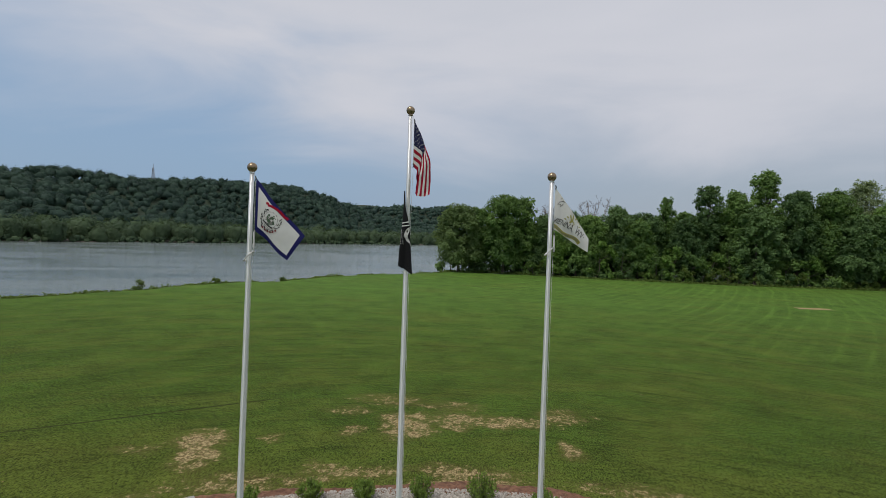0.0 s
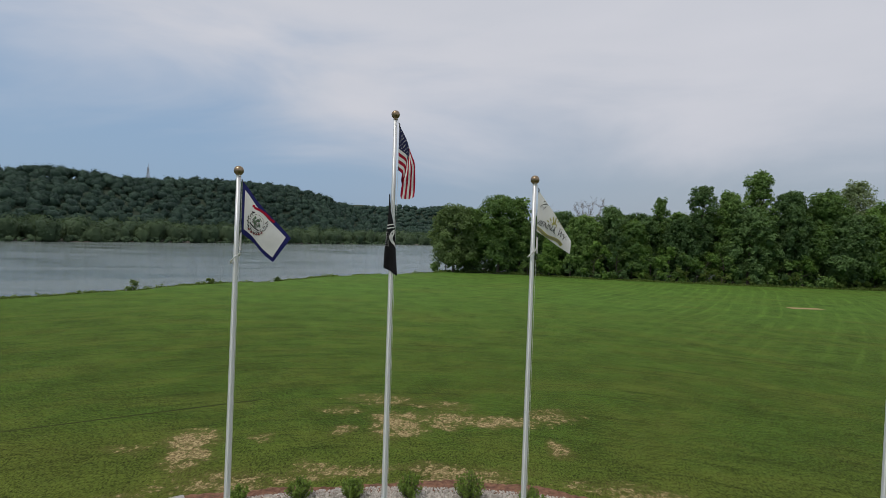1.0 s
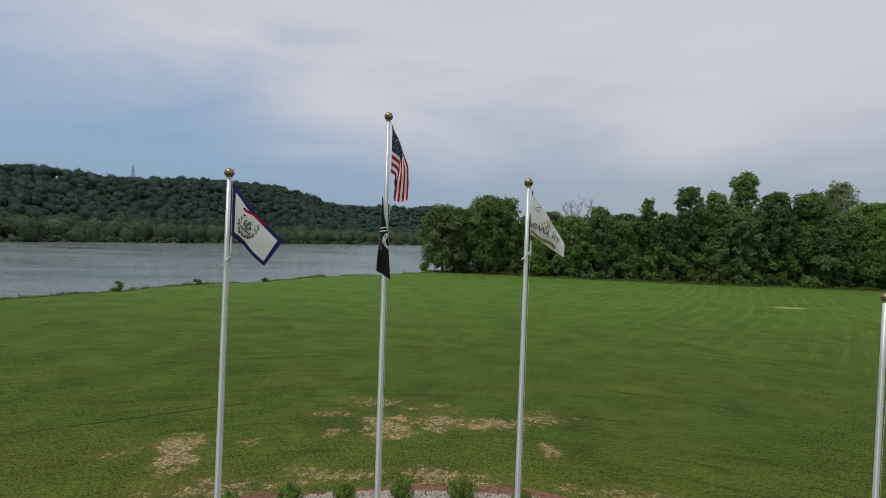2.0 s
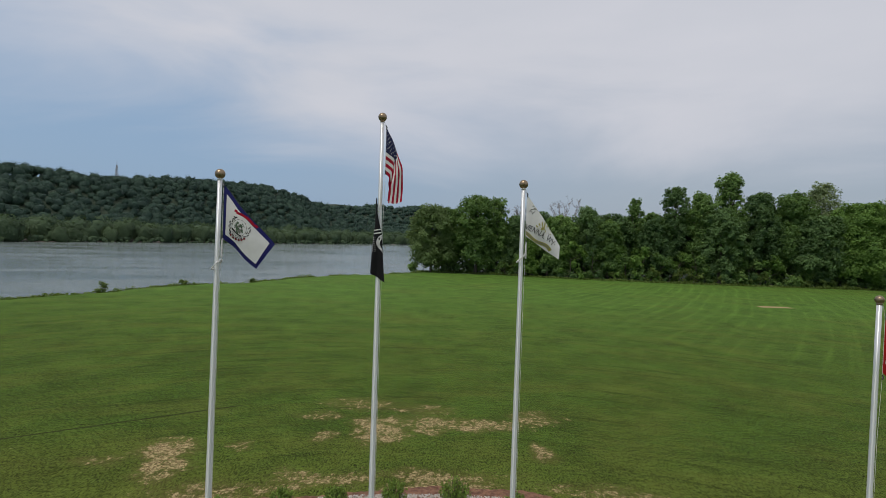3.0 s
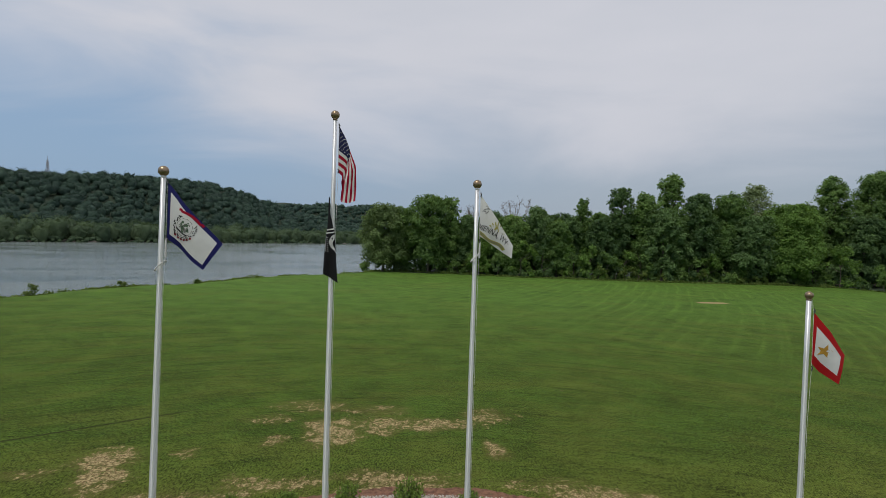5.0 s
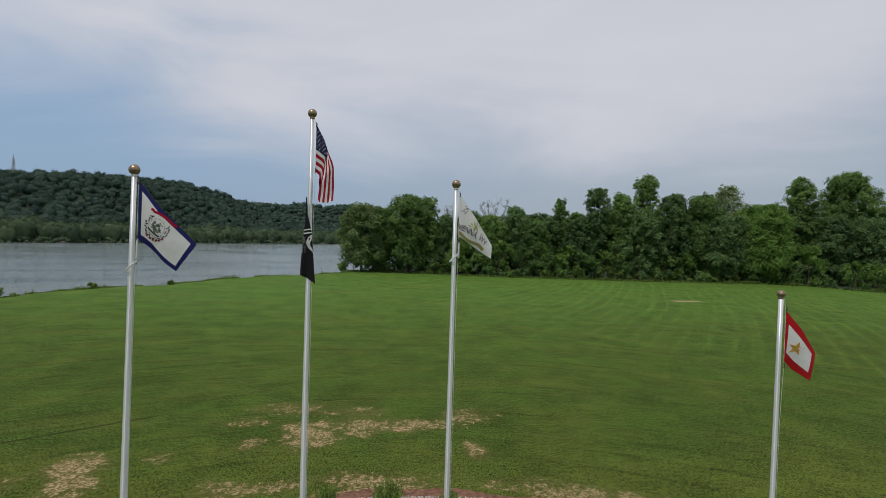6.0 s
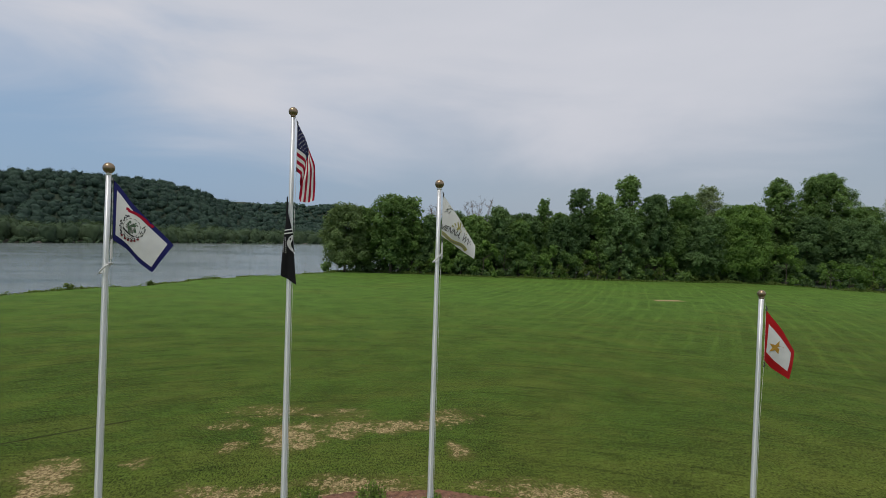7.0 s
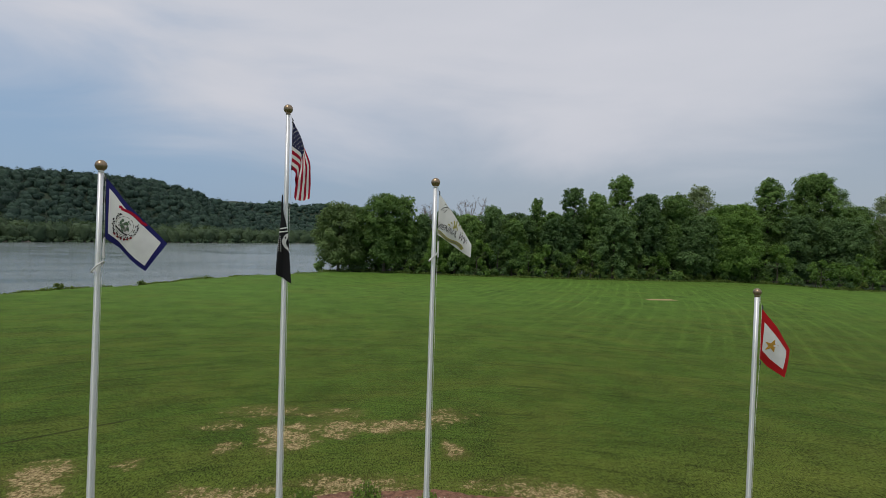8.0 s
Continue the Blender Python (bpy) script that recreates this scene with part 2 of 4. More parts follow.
def satin(k, at):
    """Aluminium ground round the shaft, so that highlights run along it."""
    streak = k.noise(k.scaled(at, 9.0, 9.0, 0.7), 1.0, 3.0)
    c = k.mix(streak, rgb(0.74, 0.75, 0.75), rgb(0.86, 0.87, 0.865))
    tangent = k.add("ShaderNodeTangent")
    tangent.direction_type, tangent.axis = "RADIAL", "Z"
    rough = k.math("ADD", 0.38, k.math("MULTIPLY", k.noise(at, 1.2), 0.10))
    ins = {"Base Color": c, "Roughness": rough, "Metallic": 0.6, "Anisotropic": 0.9, "Anisotropic Rotation": 0.25, "Tangent": tangent}
    return k.add("ShaderNodeBsdfPrincipled", ins).outputs[0]


MAT = {
    "lawn": surface("lawn", lawn),
    "water": surface("river_water", water_look),
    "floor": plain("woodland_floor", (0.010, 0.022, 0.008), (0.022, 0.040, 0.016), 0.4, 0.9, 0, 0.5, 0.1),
    "mud": plain("river_mud", (0.05, 0.046, 0.034), (0.11, 0.095, 0.072), 0.3, 0.8, 0, 0.4, 0.1),
    "steel": surface("satin_aluminium", satin),
    "gold": plain("gold_anodised_metal", (0.22, 0.165, 0.105), (0.33, 0.25, 0.165), 14.0, 0.34, 0.85, 0.1, 0.001),
    "rope": plain("white_rope", (0.50, 0.50, 0.48), (0.66, 0.66, 0.64), 60.0, 0.8, 0, 0.5, 0.002),
    "dark_metal": plain("dark_metal", (0.05, 0.05, 0.055), (0.10, 0.10, 0.10), 30.0, 0.5, 0.6),
    "granite": plain("grey_granite", (0.20, 0.19, 0.19), (0.36, 0.35, 0.35), 40.0, 0.55, 0, 0.3, 0.003),
    "mulch": plain("red_mulch", (0.095, 0.042, 0.027), (0.34, 0.168, 0.100), 6.0, 0.95, 0, 0.9, 0.05),
    "gravel_bed": plain("gravel_bed", (0.17, 0.155, 0.135), (0.46, 0.43, 0.385), 30.0, 0.9, 0, 0.9, 0.03),
    "concrete": plain("concrete", (0.36, 0.35, 0.33), (0.50, 0.49, 0.47), 7.0, 0.85, 0, 0.4, 0.01),
    "bark": plain("tree_bark", (0.055, 0.045, 0.034), (0.13, 0.11, 0.085), 3.0, 0.9, 0, 0.8, 0.05),
    "dead_bark": plain("dead_grey_bark", (0.17, 0.15, 0.13), (0.28, 0.25, 0.22), 3.0, 0.9, 0, 0.8, 0.04),
    "lattice": plain("galvanised_lattice", (0.30, 0.31, 0.33), (0.42, 0.43, 0.45), 1.0, 0.5, 0.4),
    "leaf_mid": leaves("leaf_mid_green", (0.045, 0.102, 0.027), (0.202, 0.326, 0.088)),
    "leaf_dark": leaves("leaf_dark_green", (0.035, 0.080, 0.030), (0.150, 0.250, 0.086)),
    "leaf_bright": leaves("leaf_bright_green", (0.054, 0.122, 0.022), (0.195, 0.330, 0.070)),
    "leaf_pale": leaves("leaf_pale_green", (0.110, 0.158, 0.072), (0.280, 0.355, 0.180)),
    "leaf_willow": leaves("leaf_yellow_green", (0.076, 0.128, 0.042), (0.200, 0.285, 0.105)),
    # Hill forest leaves: blue of the distant haze is mixed into the colour.
    "leaf_far_hazed": leaves("leaf_far_wood_hazed", (0.018, 0.046, 0.037), (0.056, 0.104, 0.071), 0.2, 0.12, 0.7),
    "leaf_bank": leaves("leaf_bank_wood", (0.030, 0.064, 0.034), (0.104, 0.158, 0.074), 0.25, 0.15, 0.7),
    "leaf_box": leaves("leaf_boxwood", (0.075, 0.130, 0.018), (0.230, 0.340, 0.070)),
    "grass": leaves("grass_blade", (0.042, 0.082, 0.008), (0.105, 0.160, 0.020), 0.35),
    "weed": leaves("weed_green", (0.050, 0.095, 0.016), (0.165, 0.230, 0.055)),
}


def stones(k, at):
    one = k.add("ShaderNodeNewGeometry").outputs["Random Per Island"]
    c = k.mix(one, rgb(0.26, 0.24, 0.21), rgb(0.62, 0.585, 0.53))
    return principled(k, k.mix(k.ramp(k.noise(at, 60.0), 0.4, 0.8), c, rgb(0.42, 0.36, 0.30)), 0.8, 0, k.noise(at, 90.0), 0.3, 0.004)


MAT["stone"] = surface("pale_gravel_stone", stones)


def cloth(name, r, g, b):
    def build(k, at):
        weave = k.noise(at, 160.0, 2.0)
        worn = k.ramp(k.noise(at, 4.0, 3.0), 0.3, 0.75)
        c = k.mix(worn, rgb(r * 0.9, g * 0.9, b * 0.9), rgb(r, g, b))
        face = principled(k, c, 0.75, 0, weave, 0.15, 0.001, 0.3)
        back = k.add("ShaderNodeBsdfTranslucent", {0: c})
        return k.add("ShaderNodeMixShader", {0: 0.28, 1: face, 2: back}).outputs[0]
    return surface(name, build)


MAT.update(
    cloth_white=cloth("white_nylon", 0.80, 0.80, 0.78), cloth_red=cloth("red_nylon", 0.40, 0.004, 0.030), cloth_scarlet=cloth("scarlet_nylon", 0.50, 0.010, 0.014), cloth_navy=cloth("navy_nylon", 0.012, 0.016, 0.070),
    cloth_blue=cloth("royal_blue_nylon", 0.016, 0.018, 0.135), cloth_black=cloth("black_nylon", 0.012, 0.012, 0.014), cloth_gold=cloth("gold_print", 0.55, 0.31, 0.05),
    cloth_olive=cloth("olive_gold_print", 0.42, 0.40, 0.10), cloth_ink=cloth("black_print", 0.02, 0.02, 0.025), cloth_green=cloth("green_print", 0.10, 0.17, 0.10),
    cloth_grey=cloth("grey_print", 0.28, 0.27, 0.25), cloth_maroon=cloth("maroon_print", 0.24, 0.02, 0.03))


# ---------------------------------------------------------------- mesh tools
def mesh_of(name, verts, faces, material, smooth=False, tone=None):
    """A mesh from arrays; faces all have the same number of corners. tone: a shade for each corner, which the leaf colours read."""
    verts, faces = np.asarray(verts, np.float32), np.asarray(faces, np.int32)
    me = bpy.data.meshes.new(name)
    me.vertices.add(len(verts)), me.loops.add(faces.size), me.polygons.add(len(faces))
    me.vertices.foreach_set("co", verts.ravel())
    me.loops.foreach_set("vertex_index", faces.ravel())
    me.polygons.foreach_set("loop_start", np.arange(len(faces), dtype=np.int32) * faces.shape[1])
    me.polygons.foreach_set("use_smooth", np.full(len(faces), smooth))
    me.materials.append(material)
    me.update(calc_edges=True)
    if tone is not None:
        me.attributes.new("tone", "FLOAT", "POINT").data.foreach_set("value", np.asarray(tone, np.float32))
    return me


def part(name, data, material=None, parent=None, label=""):
    """Links a mesh or a bmesh as one object under a thing or a part."""
    if isinstance(data, bmesh.types.BMesh):
        me = bpy.data.meshes.new(name)
        data.to_mesh(me)
        data.free()
        me.materials.append(material)
        data = me
    ob = new(name, data)
    ob.parent = parent
    return tagged(ob, label) if label else ob


def thing(name, label, category, at=(0, 0, 0), group="", kind=""):
    ob = new(name)
    ob.location = at
    ob.empty_display_size = 0.2
    return tagged(ob, label, category, group, kind)


def tube(points, radii, sides=10, closed=True):
    """A tapered tube along points, as arrays of corners and faces."""
    points = [Vector(p) for p in points]
    verts, faces = [], []
    for i, p in enumerate(points):
        d = (points[min(i + 1, len(points) - 1)] - points[max(i - 1, 0)]).normalized()
        a = d.orthogonal().normalized() if abs(d.z) < 0.9 else d.cross(Vector((0, 1, 0))).normalized()
        b = d.cross(a)
        for s in range(sides):
            w = 2 * math.pi * s / sides
            verts.append(p + (a * math.cos(w) + b * math.sin(w)) * radii[i])
    for i in range(len(points) - 1):
        for s in range(sides):
            t = (s + 1) % sides
            faces.append((i * sides + s, i * sides + t, (i + 1) * sides + t, (i + 1) * sides + s))
    return [tuple(v) for v in verts], faces


def tubes(name, runs, material, sides=8):
    """Several tubes that make up one part."""
    verts, faces = [], []
    for points, radii in runs:
        v, f = tube(points, radii, sides)
        faces += [tuple(i + len(verts) for i in q) for q in f]
        verts += v
    return mesh_of(name, verts, faces, material, True)


def lathe(profile, sides=24):
    """A bmesh turned from (radius, height) pairs."""
    bm = bmesh.new()
    rings = [[bm.verts.new((r * math.cos(2 * math.pi * s / sides), r * math.sin(2 * math.pi * s / sides), z)) for s in range(sides)] for r, z in profile]
    for a, b in zip(rings, rings[1:]):
        for s in range(sides):
            f = bm.faces.new((a[s], a[(s + 1) % sides], b[(s + 1) % sides], b[s]))
            f.smooth = True
    bm.faces.new(rings[0][::-1]), bm.faces.new(rings[-1])
    return bm


def box(sx, sy, sz, bevel=0.0):
    bm = bmesh.new()
    bmesh.ops.create_cube(bm, size=1.0, matrix=Matrix.Translation((0, 0, sz / 2)) @ Matrix.Diagonal((sx, sy, sz, 1)))
    if bevel:
        bmesh.ops.bevel(bm, geom=bm.edges[:], offset=bevel, segments=2, affect="EDGES")
    return bm


def leaf_quads(rng, centres, outward, size, jitter=0.7, lift=0.35):
    """One leaf spray, a bent rhomb, at each centre, facing roughly outward."""
    count = len(centres)
    normal = outward + rng.normal(0, jitter, (count, 3)) + np.array((0, 0, lift))
    normal /= np.linalg.norm(normal, axis=1)[:, None] + 1e-9
    a = np.cross(normal, rng.normal(0, 1, (count, 3)))
    a /= np.linalg.norm(a, axis=1)[:, None] + 1e-9
    b = np.cross(normal, a)
    s = (size * rng.uniform(0.6, 1.35, count))[:, None]
    w = s * rng.uniform(0.6, 1.0, count)[:, None]
    verts = np.stack([centres - a * s * 0.5, centres - b * w * 0.5 + normal * s * 0.1, centres + a * s * 0.5, centres + b * w * 0.5 + normal * s * 0.1], axis=1).reshape(-1, 3)
    return verts, np.arange(count * 4).reshape(-1, 4)


def ball_quads(cuts=2):
    """A unit ball of four-sided faces, cuts by cuts on each side of a cube."""
    cells, faces = {}, []
    for axis in range(3):
        for side in (-1, 1):
            for a in range(cuts):
                for b in range(cuts):
                    face = []
                    for da, db in ((0, 0), (1, 0), (1, 1), (0, 1)):
                        p = [0, 0, 0]
                        p[axis], p[(axis + 1) % 3], p[(axis + 2) % 3] = side * cuts, 2 * (a + da) - cuts, 2 * (b + db) - cuts
                        face.append(cells.setdefault(tuple(p), len(cells)))
                    faces.append(face if side > 0 else face[::-1])
    verts = np.array(list(cells), float)
    return verts / np.linalg.norm(verts, axis=1)[:, None], np.array(faces)


BALL_V, BALL_F = ball_quads()


def unit(rng, count):
    v = rng.normal(0, 1, (count, 3))
    return v / np.linalg.norm(v, axis=1)[:, None]


# ---------------------------------------------------------------- land and water
WATER = -5.5
SHORE_Y = [-500, -100, 0, 46, 57, 66, 73, 82, 91, 103, 130, 250, 700, 3000]
SHORE_X = [-240, -95, -60, -41, -35.6, -31.8, -26.6, -23, -17, -6.6, 6, 60, 240, 1260]
FAR_Y = [-500, 310, 430, 560, 700, 1600, 3000]
FAR_X = [-600, -249, -193, -130, -56, 320, 900]


def smooth(a, b, x):
    t = np.clip((x - a) / (b - a), 0, 1)
    return t * t * (3 - 2 * t)


def beyond_far_bank(x, y):
    return (np.interp(y, FAR_Y, FAR_X) - x) * 0.88


def land(x, y):
    """The height of the ground."""
    x, y = np.asarray(x, float), np.asarray(y, float)
    inland = (x - np.interp(y, SHORE_Y, SHORE_X)) * 0.86 + 0.45 * np.sin(y * 0.31) + 0.3 * np.sin(y * 0.83 + 1)
    z = -8.5 * smooth(0.6, -13, inland) + 0.05 * np.sin(x * 0.13 + 1) * np.sin(y * 0.11) * smooth(22, 45, np.hypot(x - 0.7, y - 1.6))
    d = beyond_far_bank(x, y)
    ridge = np.interp(y, [0, 400, 490, 510, 531, 560, 600, 640, 662, 700, 806, 820, 834, 856, 900, 950, 1100, 3000], [55, 55, 54, 60, 60.5, 54, 54, 59, 62, 67, 72.5, 68, 54, 38, 28, 20, 12, 12])
    back = np.interp(y, [0, 900, 1200, 1350, 1540, 1740, 1840, 2000, 3000], [0, 0, 48, 62, 69, 76, 91, 96, 96])
    roll = 1 + 0.05 * np.sin(x * 0.017 + y * 0.011) + 0.05 * np.sin(y * 0.033 - x * 0.02)
    z = z + 4.2 * smooth(-4, 3, d) + smooth(35, 235, d) * (1 - 0.4 * smooth(245, 330, d)) * ridge * roll + smooth(300, 560, d) * back * roll
    return z


def spread(lo, hi, near_lo, near_hi, step, grow=1.16):
    """Grid lines: even between near_lo and near_hi, then wider and wider."""
    lines = list(np.arange(near_lo, near_hi + step, step))
    s, v = step, near_hi
    while v < hi:
        s *= grow
        s = min(s, 60)
        v += s
        lines.append(v)
    s, v = step, near_lo
    while v > lo:
        s *= grow
        s = min(s, 60)
        v -= s
        lines.insert(0, v)
    return np.array(lines)


gx, gy = spread(-2400, 2400, -62, 40, 1.0), spread(-1200, 3600, 0, 112, 1.0)
X, Y = np.meshgrid(gx, gy)
V = np.stack([X, Y, land(X, Y)], -1).reshape(-1, 3)
i = np.arange(len(gy) - 1)[:, None] * len(gx) + np.arange(len(gx) - 1)[None, :]
F = np.stack([i, i + 1, i + 1 + len(gx), i + len(gx)], -1).reshape(-1, 4)
ground_mesh = mesh_of("ground", V, F, MAT["lawn"], True)
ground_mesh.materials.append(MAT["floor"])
ground_mesh.materials.append(MAT["mud"])
mid_x, mid_y, mid_z = V[F].mean(1).T
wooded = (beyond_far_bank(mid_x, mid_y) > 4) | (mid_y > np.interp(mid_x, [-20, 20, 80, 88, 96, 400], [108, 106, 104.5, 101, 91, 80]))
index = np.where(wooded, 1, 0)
index[(mid_z < -1.5) & (mid_z < WATER + 2.5)] = 2
ground_mesh.polygons.foreach_set("material_index", index.astype(np.int32))
tagged(new("ground", ground_mesh), "mown green lawn with dry worn patches beside a river", "ground", kind="structure")

wx, wy = np.linspace(-2400, 2400, 60), np.linspace(-1200, 3600, 60)
X, Y = np.meshgrid(wx, wy)
V = np.stack([X, Y, np.full_like(X, WATER)], -1).reshape(-1, 3)
i = np.arange(59)[:, None] * 60 + np.arange(59)[None, :]
F = np.stack([i, i + 1, i + 61, i + 60], -1).reshape(-1, 4)
tagged(new("water", mesh_of("water", V, F, MAT["water"])), "wide grey river with faint wind ripples", "river", kind="structure")


# ---------------------------------------------------------------- trees
def crown_boughs(rng, height, width, low, shape):
    """Leaf-bearing boughs of one crown, above its foot: x, y, z and half width of each."""
    form = {"round": lambda f: math.sqrt(max(0.06, 1 - ((f - 0.40) / 0.63) ** 2)), "column": lambda f: 0.95 - 0.9 * abs(f - 0.45) ** 1.5 - 0.18 * f,
            "high": lambda f: math.sqrt(max(0.07, 1 - ((f - 0.50) / 0.54) ** 2)), "cone": lambda f: 1.0 - 0.78 * f}[shape]
    phase, tall = rng.uniform(0, 6.28, 4), height - low
    count = int(15 + width * tall * 0.22)
    boughs = []
    for j in range(count):
        f = (j + rng.uniform(0.1, 0.9)) / count
        turn = 2.4 * j + rng.uniform(-0.5, 0.5)
        uneven = 1 + 0.16 * math.sin(2 * turn + phase[0] + 3 * f) + 0.12 * math.sin(3 * turn + phase[1] - 7 * f)
        reach = width / 2 * form(f) * uneven
        size = min(rng.uniform(0.13, 0.25) * width * (1.10 - 0.35 * f) + 0.22, 0.9 * reach + 0.25)
        r = max(0.0, reach * rng.uniform(0.66, 1.04) - size * 0.75)
        boughs.append((r * math.cos(turn), r * math.sin(turn), min(low + tall * f, height - size * 1.15), size))
    # Leaders that make the top uneven.
    for j in range(int(3 + width * 0.5)):
        turn, f = rng.uniform(0, 6.28), rng.uniform(0.80, 1.0)
        size = rng.uniform(0.09, 0.15) * width * (1.25 - 0.4 * f) + 0.12
        r = width / 2 * form(f) * rng.uniform(0.2, 1.0)
        boughs.append((r * math.cos(turn), r * math.sin(turn), low + tall * f - size * rng.uniform(0.4, 1.0), size))
    return boughs


def crown_mesh(rng, boughs, leaf, material, density=1.0, airy=False):
    """Leaf sprays in clumps over each bough: closed and sunlit above, ragged and open below."""
    centres, outward, tone = [], [], []
    mood = rng.uniform(0.12, 0.80)
    for x, y, z, s in boughs:
        clumps = int(rng.uniform(8, 12) + s * 2.6)
        d = unit(rng, clumps)
        d[:, 2] = np.where(d[:, 2] < -0.55, -d[:, 2], d[:, 2])
        away = np.array((x, y, 0.0)) / (math.hypot(x, y) + 0.6)
        d = d + away * 0.45
        d /= np.linalg.norm(d, axis=1)[:, None]
        at = np.array((x, y, z)) + d * s * np.array((1.0, 1.0, 1.12)) * rng.uniform(0.60, 1.10, (clumps, 1))
        wide = s * rng.uniform(0.24, 0.52, clumps)
        shade = np.clip(mood + rng.uniform(-0.26, 0.26) + rng.normal(0, 0.15, clumps), 0, 1)
        for p, out, w, g in zip(at, d, wide, shade):
            count = int(density * 7.6 * (w / leaf) ** 2) + 4
            e = unit(rng, count)
            e[:, 2] = np.where(e[:, 2] < -0.45, np.abs(e[:, 2]), e[:, 2])
            r = w * rng.uniform(0.30, 1.25, count) ** 0.7
            centres.append(p + e * r[:, None] * np.array((1.0, 1.0, 1.08)))
            outward.append(e * 0.55 + out * 0.50 + np.array((0.0, 0.0, 0.12)))
            tone.append(np.clip(g + rng.normal(0, 0.10, count), 0, 1))
    v, f = leaf_quads(rng, np.concatenate(centres), np.concatenate(outward), leaf, 0.42, 0.15)
    shade = np.repeat(np.concatenate(tone), 4)
    if not airy:
        # Inner leaf masses close the crown; their darkest tone paints in its inner shade.
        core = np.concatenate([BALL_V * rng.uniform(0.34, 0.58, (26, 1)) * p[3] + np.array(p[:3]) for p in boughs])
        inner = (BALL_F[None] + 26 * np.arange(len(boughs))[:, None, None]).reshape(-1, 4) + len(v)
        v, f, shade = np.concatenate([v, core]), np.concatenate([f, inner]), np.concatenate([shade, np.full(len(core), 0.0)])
    return mesh_of("crown", v, f, material, False, shade)


def trunk_mesh(rng, height, lobes, width, material, limbs=7):
    radius = 0.016 * height + 0.05
    lean = rng.uniform(-0.03, 0.03, 2) * height
    steps = [0, 0.06, 0.3, 0.6, 0.85]
    runs = [([(lean[0] * s * s, lean[1] * s * s, height * s - 0.15) for s in steps], [radius * 1.5, radius, radius * 0.8, radius * 0.5, radius * 0.2])]
    for j in rng.permutation(len(lobes))[:limbs]:
        x, y, z, s = lobes[j]
        start = max(0.12, min(0.7, (z - 0.25 * height) / height))
        a = Vector((lean[0] * start ** 2, lean[1] * start ** 2, height * start))
        b = Vector((x, y, z))
        m = a.lerp(b, 0.55) + Vector((0, 0, -0.08 * (b - a).length))
        runs.append(([a, m, b], [radius * 0.45, radius * 0.3, radius * 0.1]))
    return tubes("trunk", runs, material, 7)


def tree(at, height, width, shape, leafage, words, low=0.12, leaf=0.36, density=0.95, seed=0, group="trees along the far edge of the lawn"):
    rng = np.random.default_rng(seed + 11)
    top = thing("tree", words, "tree", (at[0], at[1], float(land(*at))), group)
    boughs = crown_boughs(rng, height, width, low * height + 0.6, shape)
    part("trunk", trunk_mesh(rng, height, boughs, width, MAT["bark"]), parent=top)
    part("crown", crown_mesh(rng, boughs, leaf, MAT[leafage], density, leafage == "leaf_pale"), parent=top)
    return top


def bush(at, height, width, leafage, words, leaf=0.30, seed=0, group="undergrowth at the wood's edge", density=1.0):
    rng = np.random.default_rng(seed + 5000)
    top = thing("bush", words, "bush", (at[0], at[1], float(land(*at))), group)
    boughs = []
    for j in range(int(6 + width * height * 0.26)):
        f, turn = rng.uniform(0, 1), 2.4 * j + rng.uniform(-0.4, 0.4)
        r = width / 2 * math.sqrt(1 - 0.85 * f * f) * rng.uniform(0.25, 1) ** 0.6
        size = rng.uniform(0.6, 1.15) * (0.16 + 0.12 * width)
        boughs.append((r * math.cos(turn), r * math.sin(turn), max(size * 0.45, f * (height - size * 0.7)), size))
    part("stem", trunk_mesh(rng, height * 0.7, boughs, width, MAT["bark"], 5), parent=top)
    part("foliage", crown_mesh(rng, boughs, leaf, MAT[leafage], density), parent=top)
    return top


def dead_tree(at, height, spread_out, seed):
    rng = np.random.default_rng(seed)
    top = thing("dead_tree", "bare grey dead tree standing behind the green wood edge", "tree", (at[0], at[1], float(land(*at))))
    radius = 0.2
    part("trunk", tubes("trunk", [([(0, 0, -0.2), (0.1, 0, height * 0.3), (0.0, 0.1, height * 0.6)], [radius * 1.3, radius, radius * 0.7])], MAT["dead_bark"]), parent=top)

    def crooked(a, b, steps, sway):
        return [a.lerp(b, s / steps) + (Vector(rng.normal(0, sway, 3)) if 0 < s < steps else Vector()) for s in range(steps + 1)]

    for j in range(11):
        turn = 2 * math.pi * j / 11 + rng.uniform(-0.3, 0.3)
        base = Vector((0, 0.05, height * rng.uniform(0.40, 0.60)))
        tip = Vector((math.cos(turn) * spread_out * rng.uniform(0.35, 1), math.sin(turn) * spread_out * 0.6, height * rng.uniform(0.82, 1.0)))
        limb = crooked(base, tip, 5, 0.16)
        runs = [(limb, [0.11, 0.09, 0.075, 0.06, 0.045, 0.025])]
        for _ in range(11):
            k = int(rng.integers(1, 5))
            a = limb[k].lerp(limb[k + 1], rng.uniform(0, 1))
            b = a + Vector((rng.normal(0, 0.75), rng.normal(0, 0.6), rng.uniform(0.1, 1.1)))
            twig = crooked(a, b, 3, 0.09)
            runs.append((twig, [0.035, 0.03, 0.025, 0.015]))
            for _ in range(2):
                c = twig[2] + Vector((rng.normal(0, 0.4), rng.normal(0, 0.3), rng.uniform(0.0, 0.6)))
                runs.append(([twig[2], twig[2].lerp(c, 0.5) + Vector((0.05, 0, 0.03)), c], [0.022, 0.02, 0.014]))
        part("limb", tubes("limb", runs, MAT["dead_bark"], 4), parent=top)
    return top


